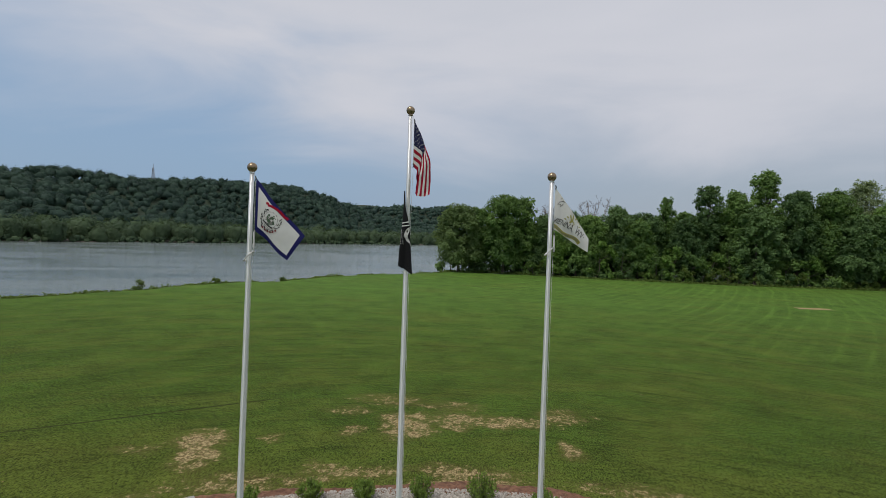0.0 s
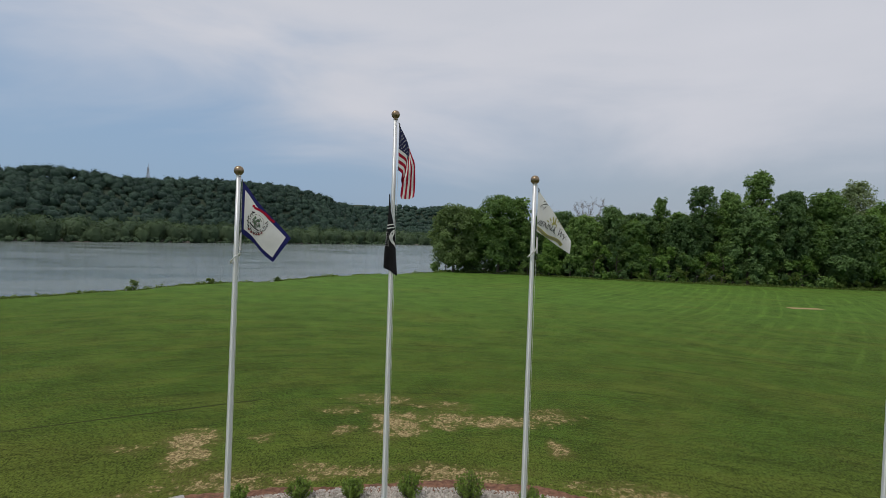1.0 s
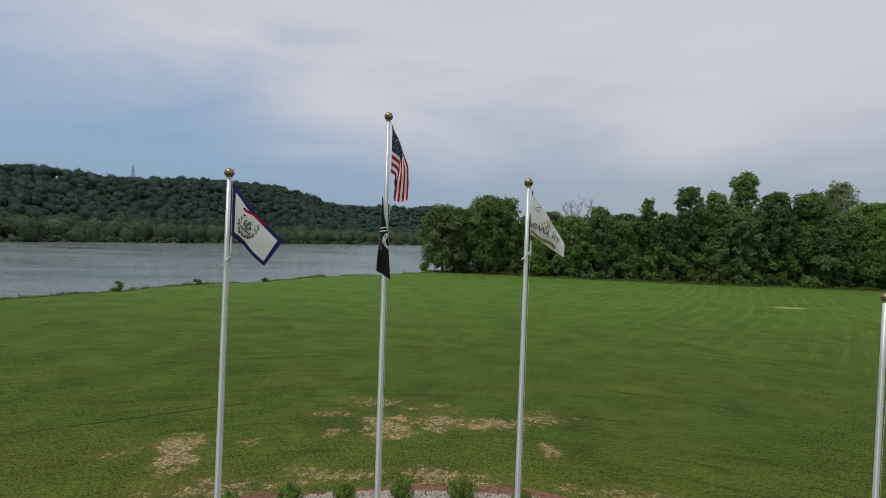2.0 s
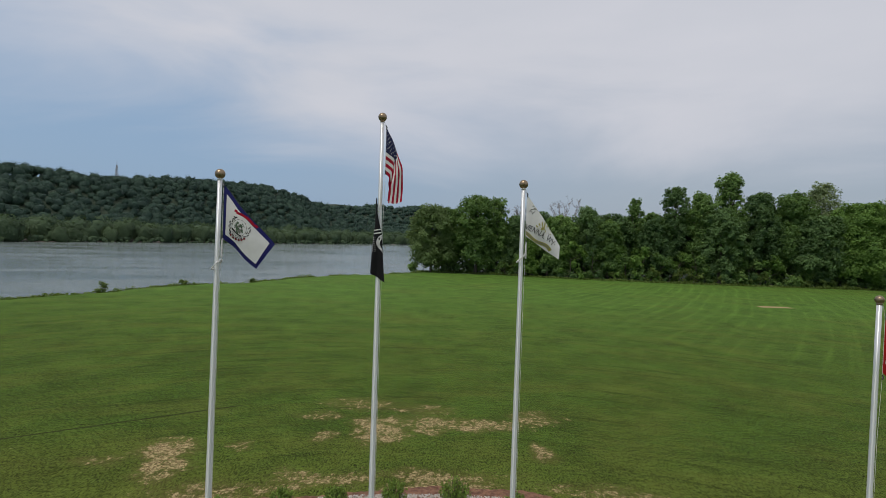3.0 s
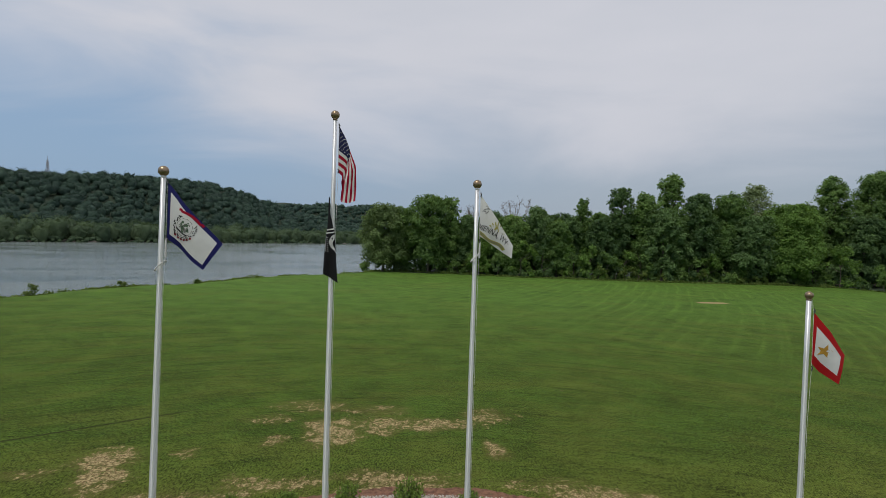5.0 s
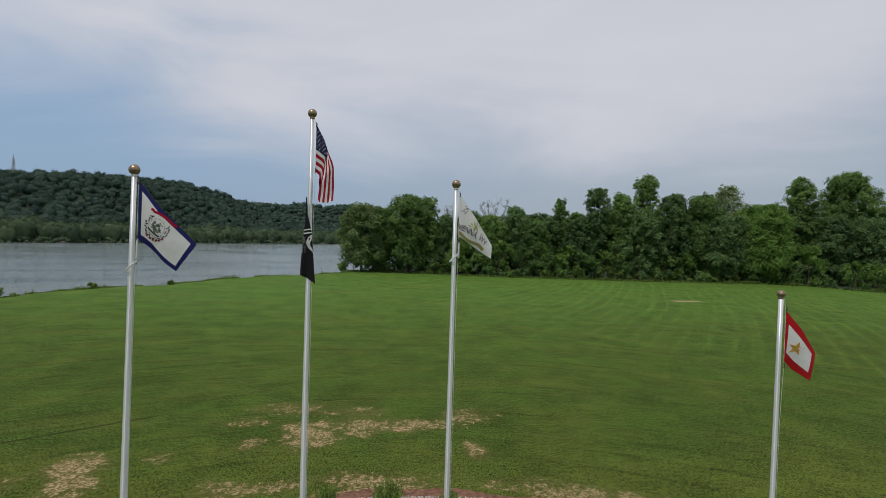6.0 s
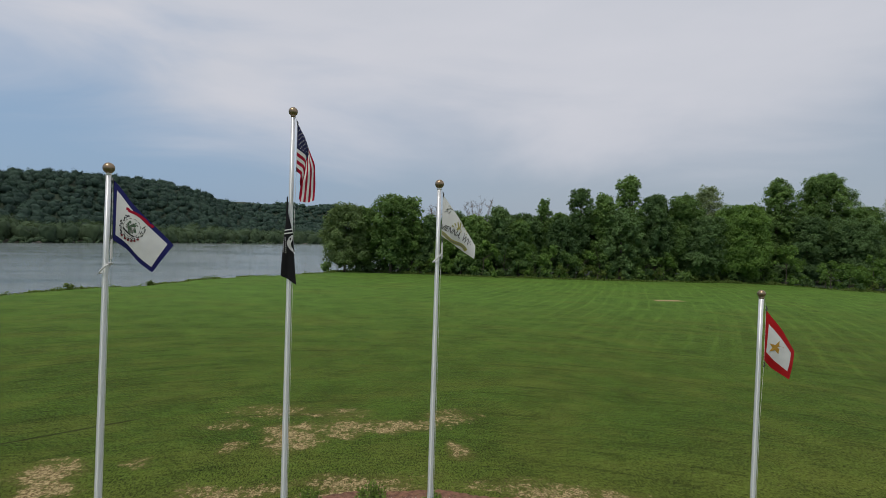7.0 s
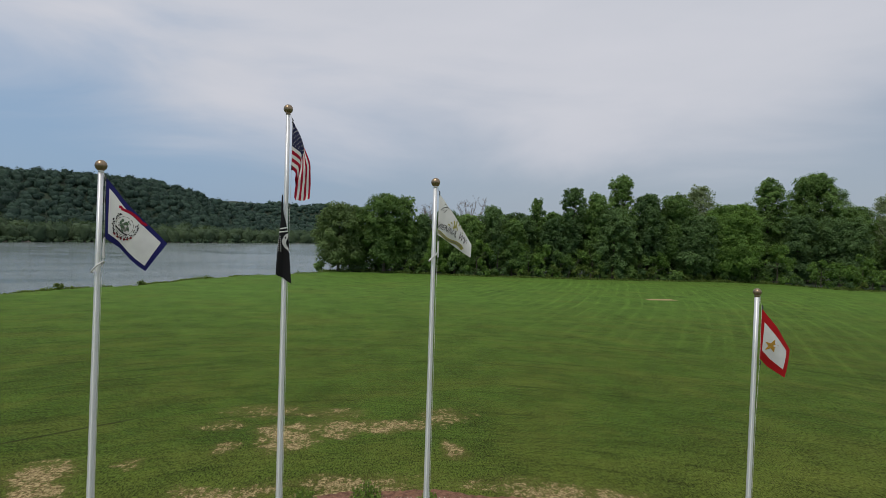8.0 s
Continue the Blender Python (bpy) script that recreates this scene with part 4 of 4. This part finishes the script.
# ---------------------------------------------------------------- flagpoles
def flagpole(at, top_z, ball, base_r, tip_r, words, ring_z=None, lean=0.0, halyard=None):
    """lean: metres by which the foot stands off the plumb line of the ball."""
    pole = thing("flagpole", words, "flagpole", (at[0] + lean, at[1], 0.0), "flagpoles in the gravel bed")
    pole.rotation_euler = (0, -math.asin(lean / top_z), 0)
    neck = top_z - ball * 1.25
    levels = [0.05, 1.2, neck * 0.35, neck * 0.6, neck * 0.85, neck]
    radii = [base_r, base_r, base_r * 0.97, base_r + (tip_r - base_r) * 0.45, base_r + (tip_r - base_r) * 0.8, tip_r]
    part("shaft", lathe(list(zip(radii, levels)), 24), MAT["steel"], pole)
    part("base_collar", lathe([(base_r * 2.2, 0.04), (base_r * 2.1, 0.08), (base_r * 1.3, 0.16), (base_r * 1.03, 0.17)], 24), MAT["steel"], pole)
    truck = part("truck", lathe([(tip_r * 1.05, neck), (tip_r * 1.15, neck + 0.02), (tip_r * 0.7, neck + 0.05), (tip_r * 0.45, neck + 0.07), (tip_r * 0.45, top_z - ball * 0.95)], 16), MAT["gold" if ring_z is None else "steel"], pole)
    profile = [(ball * math.sin(math.pi * s / 16) if 0 < s < 16 else 0.004, top_z - ball * math.cos(math.pi * s / 16)) for s in range(17)]
    profile[1] = (ball * 0.32, top_z - ball * 1.16)
    part("ball", lathe(profile, 28), MAT["gold"], pole, "gold metal ball finial")
    if halyard:
        side, low, high = halyard
        rope = part("halyard", tubes("halyard", [([(tip_r * 1.2, -0.02, neck + 0.01), (side * 0.8, -0.02, high + 0.02), (side, -0.02, high - 0.03), (side + 0.005, -0.02, low), (base_r + 0.012, -0.02, low - 0.9), (base_r + 0.012, -0.01, 1.35)], [0.003] * 6)], MAT["rope"], 6), parent=pole)
        part("cleat", tubes("cleat", [([(base_r + 0.03, -0.0, 1.2), (base_r + 0.04, 0, 1.35), (base_r + 0.03, 0, 1.5)], [0.012, 0.018, 0.012])], MAT["dark_metal"], 6), parent=pole)
        for z in (high, low + 0.05):
            part("snap_hook", tubes("snap_hook", [([(side, -0.03, z + 0.02), (side + 0.015, -0.03, z - 0.02), (side, -0.03, z - 0.06)], [0.008, 0.012, 0.008])], MAT["dark_metal"], 6), parent=rope, label="dark metal snap hook")
        if ring_z:
            part("counterweight", tubes("counterweight", [([(side + 0.01, -0.02, low + 0.02), (side + 0.012, -0.02, low - 0.30)], [0.018, 0.018])], MAT["rope"], 8), parent=rope)
            part("weight_line", tubes("weight_line", [([(side + 0.012, -0.02, low - 0.29), (base_r * 1.4, -0.02, ring_z + 0.07)], [0.005, 0.005])], MAT["rope"], 6), parent=rope)
    if ring_z:
        r = base_r * 1.45
        loop = [(r * math.cos(w) * 1.02, r * math.sin(w), ring_z + 0.085 * math.cos(w)) for w in np.linspace(0, 2 * math.pi, 25)]
        part("retainer_ring", tubes("retainer_ring", [(loop, [0.013] * 25)], MAT["rope"], 8), parent=pole, label="white tilted retainer loop round the shaft")
    return pole


SILVER = "tall silver aluminium flagpole with a gold ball"
POLES = {"state": (-3.88, 11.04), "nation": (-1.235, 11.81), "town": (1.47, 12.27), "service": (6.76, 10.22)}
flagpole(POLES["state"], 7.97, 0.086, 0.054, 0.038, SILVER + ", carrying one flag", 6.42, -0.068, halyard=(0.075, 6.86, 7.80))
flagpole(POLES["nation"], 9.20, 0.080, 0.054, 0.036, "tallest silver flagpole with a gold ball, carrying two flags", lean=0.052, halyard=(0.075, 8.15, 9.02))
flagpole(POLES["town"], 8.11, 0.086, 0.054, 0.038, SILVER + ", carrying one flag", 6.69, 0.045, halyard=(0.07, 6.98, 7.93))
flagpole(POLES["service"], 6.33, 0.066, 0.044, 0.038, "shorter silver flagpole with a small gold ball", lean=0.03, halyard=(0.08, 5.10, 6.10))


# ---------------------------------------------------------------- flags
class Drape:
    """A hanging flag. rails: for a few shares v of its height, from the lower edge to the upper one, the run of a thread from the pole outward, as
    (share u of the length, x, y, z)."""

    def __init__(self, rails, folds=(), bulge=0.0):
        self.rails, self.folds, self.bulge = rails, folds, bulge

    def along(self, run, u):
        s = [p[0] for p in run]
        u = min(max(u, 0.0), 1.0)
        out = []
        for axis in (1, 2, 3):
            vals = [p[axis] for p in run]
            # a running mean rounds the corners of the folds
            out.append(sum(np.interp(min(max(u + o, -u), 2 - u), s, vals) for o in (-0.04, -0.02, 0.0, 0.02, 0.04)) / 5)
        return np.array(out)

    def at(self, u, v):
        v = min(max(v, 0.0), 1.0)
        k = 0
        while k < len(self.rails) - 2 and v > self.rails[k + 1][0]:
            k += 1
        (v0, a), (v1, b) = self.rails[k], self.rails[k + 1]
        g = (v - v0) / (v1 - v0)
        p = self.along(a, u) * (1 - g) + self.along(b, u) * g
        for amp, ku, kv, phase in self.folds:
            wave = amp * min(1.0, u * 3) * math.sin(2 * math.pi * (ku * u + kv * v) + phase)
            p = p + np.array((wave * 0.35, wave, wave * 0.1))
        p[1] -= self.bulge * math.sin(math.pi * v) * math.sin(math.pi * min(max(u, 0), 1) * 0.8)
        return p

    def local(self, shape, u, v, turn=0.0):
        """Carries a flat shape in metres, centred on (u, v) and turned by degrees, into u and v, so that it keeps its form on the cloth."""
        centre = self.at(u, v)
        right = np.array((math.cos(radians(turn)), math.sin(radians(turn))))
        up = np.array((-right[1], right[0]))
        verts = []
        for x, y in shape[0]:
            goal = np.array((centre[0], centre[2])) + right * x + up * y
            p, e = np.array((u, v), float), 0.01
            for _ in range(9):
                off = self.at(*p)[[0, 2]] - goal
                ju = (self.at(p[0] + e, p[1]) - self.at(p[0] - e, p[1]))[[0, 2]] / (2 * e)
                jv = (self.at(p[0], p[1] + e) - self.at(p[0], p[1] - e))[[0, 2]] / (2 * e)
                p = p - np.clip(np.linalg.solve(np.array((ju, jv)).T + np.eye(2) * 1e-6, off), -0.15, 0.15)
                p = np.clip(p, 0.015, 0.985)
            verts.append((float(p[0]), float(p[1])))
        return verts, shape[1]

    def normal(self, u, v):
        e = 0.004
        w = np.cross(self.at(u + e, v) - self.at(u - e, v), self.at(u, v + e) - self.at(u, v - e))
        return w / (np.linalg.norm(w) + 1e-9)

    def sheet(self, name, outline, material, parent, nu=24, nv=12, thick=0.0012, label=""):
        """A piece of the flag: outline gives (u, v) for s, t in 0..1."""
        verts, faces = [], []
        for sign in (-1, 1):
            for a in range(nu + 1):
                for b in range(nv + 1):
                    u, v = outline(a / nu, b / nv)
                    verts.append(tuple(self.at(u, v) + sign * thick * self.normal(u, v)))
        row, half = nv + 1, (nu + 1) * (nv + 1)
        for a in range(nu):
            for b in range(nv):
                q = (a * row + b, (a + 1) * row + b, (a + 1) * row + b + 1, a * row + b + 1)
                faces += [q[::-1], tuple(i + half for i in q)]
        rim = [a * row for a in range(nu)] + [nu * row + b for b in range(nv)] + [a * row + nv for a in range(nu, 0, -1)] + [b for b in range(nv, 0, -1)]
        for i, j in zip(rim, rim[1:] + rim[:1]):
            base = len(verts)
            verts += [verts[i], verts[j], verts[j + half], verts[i + half]]
            faces.append((base, base + 1, base + 2, base + 3))
        return part(name, mesh_of(name, verts, faces, material, True), parent=parent, label=label)

    def block(self, name, u0, u1, v0, v1, material, parent, nu=24, nv=12, thick=0.0012, label=""):
        return self.sheet(name, lambda s, t: (u0 + (u1 - u0) * s, v0 + (v1 - v0) * t), material, parent, nu, nv, thick, label)

    def print_flat(self, name, verts, faces, material, parent, lift=0.005, label=""):
        """Flat print, given in u and v, laid on both sides of the cloth."""
        out, made = [], []
        for sign in (-1, 1):
            base = len(out)
            out += [tuple(self.at(u, v) + sign * lift * self.normal(u, v)) for u, v in verts]
            made += [tuple(base + i for i in (f if sign > 0 else f[::-1])) for f in faces]
        me = bpy.data.meshes.new(name)
        me.from_pydata(out, [], made)
        me.materials.append(material)
        return part(name, me, parent=parent, label=label)


def ring_shape(cu, cv, r0, r1, ratio, start=0.0, end=2 * math.pi, steps=40, wobble=0.0, teeth=0):
    verts, faces = [], []
    for s in range(steps + 1):
        w = start + (end - start) * s / steps
        k = 1 + wobble * math.sin(teeth * w)
        for r in (r0, r1 * k):
            verts.append((cu + r * math.cos(w) * ratio, cv + r * math.sin(w)))
    for s in range(steps):
        faces.append((2 * s, 2 * s + 1, 2 * s + 3, 2 * s + 2))
    return verts, faces


def strip_shape(points, width, ratio):
    """A band of that width along points in u and v."""
    verts, faces = [], []
    for i, (u, v) in enumerate(points):
        a, b = points[max(i - 1, 0)], points[min(i + 1, len(points) - 1)]
        du, dv = (b[0] - a[0]) / ratio, b[1] - a[1]
        length = math.hypot(du, dv) + 1e-9
        pu, pv = -dv / length * width / 2 * ratio, du / length * width / 2
        verts += [(u - pu, v - pv), (u + pu, v + pv)]
        if i:
            k = 2 * i
            faces.append((k - 2, k - 1, k + 1, k))
    return verts, faces


def star_shape(cu, cv, r, ratio, turn=0.0, inner=0.4):
    pts = [(cu, cv)]
    for s in range(10):
        w = turn + math.pi / 2 + math.pi * s / 5
        k = r if s % 2 == 0 else r * inner
        pts.append((cu + k * math.cos(w) * ratio, cv + k * math.sin(w)))
    return pts, [(0, 1 + s, 1 + (s + 1) % 10) for s in range(10)]


def joined(shapes):
    verts, faces = [], []
    for v, f in shapes:
        faces += [tuple(len(verts) + i for i in q) for q in f]
        verts += v
    return verts, faces


RATIO = 0.6    # height to length of a flag


def flag_thing(words, pole, z):
    return thing("flag", words, "flag", (pole[0], pole[1], z), "flags on the poles")


def border_parts(drape, flag, width, material, inner, words):
    du = width * RATIO
    drape.block("border", 0, 1, 1 - width, 1, material, flag, 30, 3)
    drape.block("border", 0, 1, 0, width, material, flag, 30, 3)
    drape.block("border", 0, du, width, 1 - width, material, flag, 3, 12)
    drape.block("border", 1 - du, 1, width, 1 - width, material, flag, 3, 12)
    drape.block("field", du, 1 - du, width, 1 - width, inner, flag, 36, 24, label=words)


# White flag with a blue border and a wreathed emblem.
flag = flag_thing("white state flag with a blue border and round emblem, drooping", POLES["state"], 7.79)
d = Drape([(0, [(0, 0.08, -0.02, -0.92), (0.45, 0.33, 0.04, -1.14), (1, 0.70, -0.05, -1.42)]), (1, [(0, 0.08, -0.02, 0), (0.5, 0.49, -0.08, -0.44), (1, 0.97, -0.02, -1.00)])],
          [(0.035, 0.9, 0.3, 0.4)], 0.04)
border_parts(d, flag, 0.115, MAT["cloth_blue"], MAT["cloth_white"], "white field")
e, tilt = (0.44, 0.54), -36
rng = np.random.default_rng(61)
leafy = []
for w in np.linspace(-3.9, 0.75, 58):
    r = 0.186 + rng.uniform(-0.020, 0.022)
    leafy.append(ring_shape(r * math.cos(w), r * math.sin(w), 0.0, rng.uniform(0.006, 0.015), 1, steps=5))
d.print_flat("wreath", *d.local(joined(leafy), *e, tilt), MAT["cloth_ink"], flag, label="dark leafy wreath")
d.print_flat("rose", *d.local(joined([ring_shape(0.205 * math.cos(w), 0.205 * math.sin(w), 0.0, 0.019, 1, steps=8) for w in np.linspace(-1.9, -0.4, 6)]), *e, tilt), MAT["cloth_maroon"], flag, 0.007, label="dark red flowers of the wreath")
d.print_flat("emblem_rim", *d.local(ring_shape(0, 0, 0.140, 0.147, 1, wobble=0.04, teeth=12), *e, tilt), MAT["cloth_grey"], flag)
def dabs(count, spread, size):
    spots = rng.normal(0, spread, (count, 2)) * np.array((1.0, 0.8))
    return joined([ring_shape(x, y + 0.01, 0.0, rng.uniform(0.5, 1.0) * size, 1, steps=6) for x, y in spots if math.hypot(x, y) < 0.11])


d.print_flat("emblem", *d.local(dabs(34, 0.055, 0.024), *e, tilt), MAT["cloth_green"], flag, label="small green and grey emblem")
d.print_flat("emblem_shade", *d.local(dabs(22, 0.06, 0.016), *e, tilt), MAT["cloth_grey"], flag, 0.006)
d.print_flat("emblem_line", *d.local(dabs(16, 0.055, 0.010), *e, tilt), MAT["cloth_ink"], flag, 0.007)
d.print_flat("emblem_scroll", *d.local(strip_shape([(x, -0.10 + 1.4 * x * x) for x in np.linspace(-0.12, 0.12, 9)], 0.022, 1), *e, tilt), MAT["cloth_ink"], flag, 0.007)
d.print_flat("ribbon", *d.local(strip_shape([(x, 0.225 - 1.1 * x * x + (0.03 if abs(x) > 0.2 else 0)) for x in np.linspace(-0.24, 0.24, 15)], 0.042, 1), *e, tilt), MAT["cloth_red"], flag, label="red ribbon above the emblem")

# The national flag, folded by its own weight.
flag = flag_thing("red and white striped flag with starred blue canton, hanging folded", POLES["nation"], 9.02)
d = Drape([(0.0, [(0, 0.075, -0.02, -0.85), (0.25, 0.16, -0.02, -0.92), (0.6, 0.15, 0.03, -1.12), (1, 0.14, 0.05, -1.36)]),
           (0.25, [(0, 0.075, -0.02, -0.64), (0.25, 0.23, 0.0, -0.74), (0.6, 0.32, 0.07, -1.02), (1, 0.32, 0.08, -1.38)]),
           (0.5, [(0, 0.075, -0.02, -0.42), (0.25, 0.26, -0.05, -0.55), (0.6, 0.22, -0.06, -0.94), (1, 0.16, -0.07, -1.41)]),
           (0.75, [(0, 0.075, -0.02, -0.21), (0.25, 0.25, -0.03, -0.36), (0.6, 0.33, -0.07, -0.84), (1, 0.29, -0.08, -1.43)]),
           (1.0, [(0, 0.075, -0.02, 0.0), (0.25, 0.20, 0.0, -0.24), (0.6, 0.41, -0.03, -0.74), (1, 0.42, -0.05, -1.38)])],
          [(0.012, 1.8, 0.8, 0.2), (0.006, 3.4, 2.2, 1.0)], 0.0)
for j in range(13):
    v0, v1 = j / 13, (j + 1) / 13
    d.block("stripe", 0.4 if j >= 6 else 0.0, 1, v0, v1, MAT["cloth_red" if j % 2 == 0 else "cloth_white"], flag, 40, 2)
d.block("canton", 0, 0.4, 6 / 13, 1, MAT["cloth_navy"], flag, 20, 14, label="dark blue canton")
stars = [star_shape(0.4 * (c + 1) / 12, 6 / 13 + 7 / 13 * (r + 1) / 10, 0.019, RATIO) for r in range(9) for c in range(11) if (r + c) % 2 == 0]
for shape in stars:
    d.print_flat("star", *shape, MAT["cloth_white"], flag, label="small white star")

# The black flag below it, wrapped close to the pole.
flag = flag_thing("black flag with a white round emblem, hanging limp against the pole", POLES["nation"], 7.70)
d = Drape([(0, [(0, -0.055, -0.08, 0.02), (0.25, -0.065, -0.09, -0.40), (0.5, -0.09, -0.09, -0.75), (1, -0.115, -0.06, -1.40)]),
           (1, [(0, -0.035, -0.085, 0.02), (0.22, -0.02, -0.10, -0.32), (0.45, 0.065, -0.12, -0.66), (0.7, 0.105, -0.10, -1.05), (1, 0.16, -0.07, -1.56)])],
          [(0.018, 0.8, 0.9, 0.5), (0.008, 0.5, 2.0, 0.0)], 0.02)
pieces = [(0, 0.38, "cloth_black"), (0.38, 0.395, "cloth_white"), (0.395, 0.42, "cloth_black"), (0.42, 0.435, "cloth_white"), (0.435, 1, "cloth_black")]
for u0, u1, c in pieces:
    d.block("field" if u1 - u0 > 0.03 else "stripe", u0, u1, 0, 1, MAT[c], flag, max(3, int((u1 - u0) * 50)), 12)
crescent = []
for s in range(17):
    g = s / 16
    crescent += [(0.455 + 0.215 * g, 0.98 - 0.52 * math.sin(math.pi * min(1, g * 1.1)) ** 0.7 - 0.1 * (1 - g)), (0.455 + 0.215 * g, 1.0 - 0.26 * math.sin(math.pi * g) ** 3)]
d.print_flat("emblem", crescent, [(2 * s, 2 * s + 1, 2 * s + 3, 2 * s + 2) for s in range(16)], MAT["cloth_white"], flag, 0.007, label="white curved emblem")
d.print_flat("lettering", *joined([strip_shape([(u, 0.12), (u + 0.004, 0.34)], 0.012, 1.0) for u in np.linspace(0.48, 0.66, 8)]), MAT["cloth_white"], flag, 0.007, label="white bars of lettering")

# White town flag with printed words.
flag = flag_thing("white town flag printed with black letters and a gold ribbon", POLES["town"], 7.91)
d = Drape([(0, [(0, 0.06, -0.02, -0.79), (0.5, 0.36, 0.02, -0.98), (1, 0.73, -0.05, -1.22)]), (1, [(0, 0.07, -0.02, 0), (0.5, 0.38, -0.10, -0.42), (1, 0.74, -0.02, -0.98)])],
          [(0.03, 0.9, 0.25, 0.6)], 0.03)
d.block("field", 0, 1, 0, 1, MAT["cloth_white"], flag, 48, 24, label="white field")


def words_on(drape, flag, text, u, v, height, wide, turn, material):
    """Capital letters, wide metres long, centred on (u, v)."""
    curve = bpy.data.curves.new("lettering", "FONT")
    curve.body, curve.size, curve.resolution_u = text, height * 1.4, 3
    ob = bpy.data.objects.new("lettering", curve)
    scene.collection.objects.link(ob)
    bpy.context.view_layer.update()
    me = bpy.data.meshes.new_from_object(ob.evaluated_get(bpy.context.evaluated_depsgraph_get()))
    length = max(p.co.x for p in me.vertices)
    verts = [((p.co.x / length - 0.5) * wide, p.co.y - height * 0.5 - 0.35 * ((p.co.x / length - 0.5) * wide) ** 2) for p in me.vertices]
    faces = [tuple(p.vertices) for p in me.polygons]
    bpy.data.objects.remove(ob)
    bpy.data.meshes.remove(me)
    bpy.data.curves.remove(curve)
    return drape.print_flat("lettering", *drape.local((verts, faces), u, v, turn), material, flag, 0.007, label="black printed capital letters")


slope = -30
words_on(d, flag, "VIENNA, WV", 0.49, 0.44, 0.110, 0.64, slope, MAT["cloth_ink"])
wave = lambda s: (0.72 * (s - 0.5), -0.145 + 0.025 * math.sin(s * 9) - 0.2 * (s - 0.5) ** 2)
d.print_flat("ribbon", *d.local(strip_shape([wave(s) for s in np.linspace(0, 1, 40)], 0.06, 1), 0.45, 0.42, slope), MAT["cloth_olive"], flag, label="gold printed ribbon")
d.print_flat("ribbon_line", *d.local(strip_shape([wave(s) for s in np.linspace(0.06, 0.94, 40)], 0.016, 1), 0.45, 0.42, slope), MAT["cloth_grey"], flag, 0.007)
rays = [strip_shape([(0.03 * math.cos(w), 0.07 + 0.03 * math.sin(w)), (0.17 * math.cos(w), 0.07 + 0.17 * math.sin(w))], 0.022, 1) for w in np.linspace(0.15, 3.0, 9)]
d.print_flat("sunburst", *d.local(joined(rays), 0.5, 0.42, slope), MAT["cloth_olive"], flag, label="gold printed rays")
scroll = [strip_shape([(0.20 * s, 0.02 * math.sin(s * 5) + o) for s in np.linspace(0, 1, 12)], 0.010, 1) for o in (0.0, 0.06)]
scroll += [strip_shape([(0.0, 0.0), (-0.04, -0.06), (0.02, -0.04), (0.03, -0.09), (0.07, -0.02)], 0.010, 1)] + [ring_shape(0.05 + 0.05 * s, 0.03, 0.0, 0.009, 1, steps=8) for s in range(3)]
d.print_flat("scroll", *d.local(joined(scroll), 0.16, 0.80, -14), MAT["cloth_ink"], flag, label="black outlined scroll")
d.print_flat("small_print", *joined([strip_shape([(0.68 + 0.04 * s, 0.76 - 0.03 * s), (0.70 + 0.04 * s, 0.745 - 0.03 * s)], 0.05, RATIO) for s in range(5)]), MAT["cloth_grey"], flag)
for v in (0.985, 0.015):
    d.print_flat("grommet", *ring_shape(0.012, v - 0.01 if v > 0.5 else v + 0.01, 0.008, 0.02, RATIO, steps=12), MAT["gold"], flag, 0.007)

# Red bordered white flag with a gold star.
flag = flag_thing("white flag with a red border and gold star, drooping", POLES["service"], 6.06)
d = Drape([(0, [(0, 0.08, -0.02, -0.84), (0.5, 0.27, 0.03, -1.00), (1, 0.56, -0.05, -1.18)]), (1, [(0, 0.085, -0.02, 0), (0.5, 0.34, -0.07, -0.31), (1, 0.68, -0.02, -0.72)])],
          [(0.025, 0.9, 0.3, 0.2)], 0.03)
border_parts(d, flag, 0.20, MAT["cloth_scarlet"], MAT["cloth_white"], "white field")
d.print_flat("star", *d.local(star_shape(0, 0, 0.12, 1), 0.45, 0.5, -15), MAT["cloth_gold"], flag, label="gold star")


# ---------------------------------------------------------------- short grass
rng = np.random.default_rng(40)
count = 42000
gx = rng.uniform(-18, 20, count)
gy = 14.2 + 26 * rng.uniform(0, 1, count) ** 1.9
keep = np.hypot(gx - PLAZA[0], gy - PLAZA[1]) > RING_OUT + 0.75
for cx, cy, rx, ry, bare in WORN:
    keep &= (np.hypot((gx - cx) / rx, (gy - cy) / ry) > 1.05) | (rng.uniform(0, 1, count) > bare * 0.75)
gx, gy = gx[keep], gy[keep]
count = len(gx)
root = np.stack([gx, gy, land(gx, gy)], -1)
verts = []
for blade in range(2):
    w = rng.uniform(0, 2 * math.pi, count)
    tall = rng.uniform(0.015, 0.045, count)
    lean = rng.uniform(0.3, 1.3, count) * tall
    foot = root + np.stack([rng.normal(0, 0.03, count), rng.normal(0, 0.03, count), np.full(count, -0.004)], -1)
    across = np.stack([-np.sin(w), np.cos(w), np.zeros(count)], -1) * rng.uniform(0.004, 0.009, count)[:, None]
    tip = foot + np.stack([np.cos(w) * lean, np.sin(w) * lean, tall], -1)
    verts.append(np.stack([foot - across, foot + across, tip + across * 0.25, tip - across * 0.25], 1))
v = np.concatenate(verts).reshape(-1, 3)
grass_mesh = mesh_of("grass", v, np.arange(len(v)).reshape(-1, 4), MAT["grass"], False, np.repeat(rng.uniform(0, 1, len(v) // 4), 4))
tagged(new("grass", grass_mesh), "short mown blades of green grass", "grass", kind="stuff")
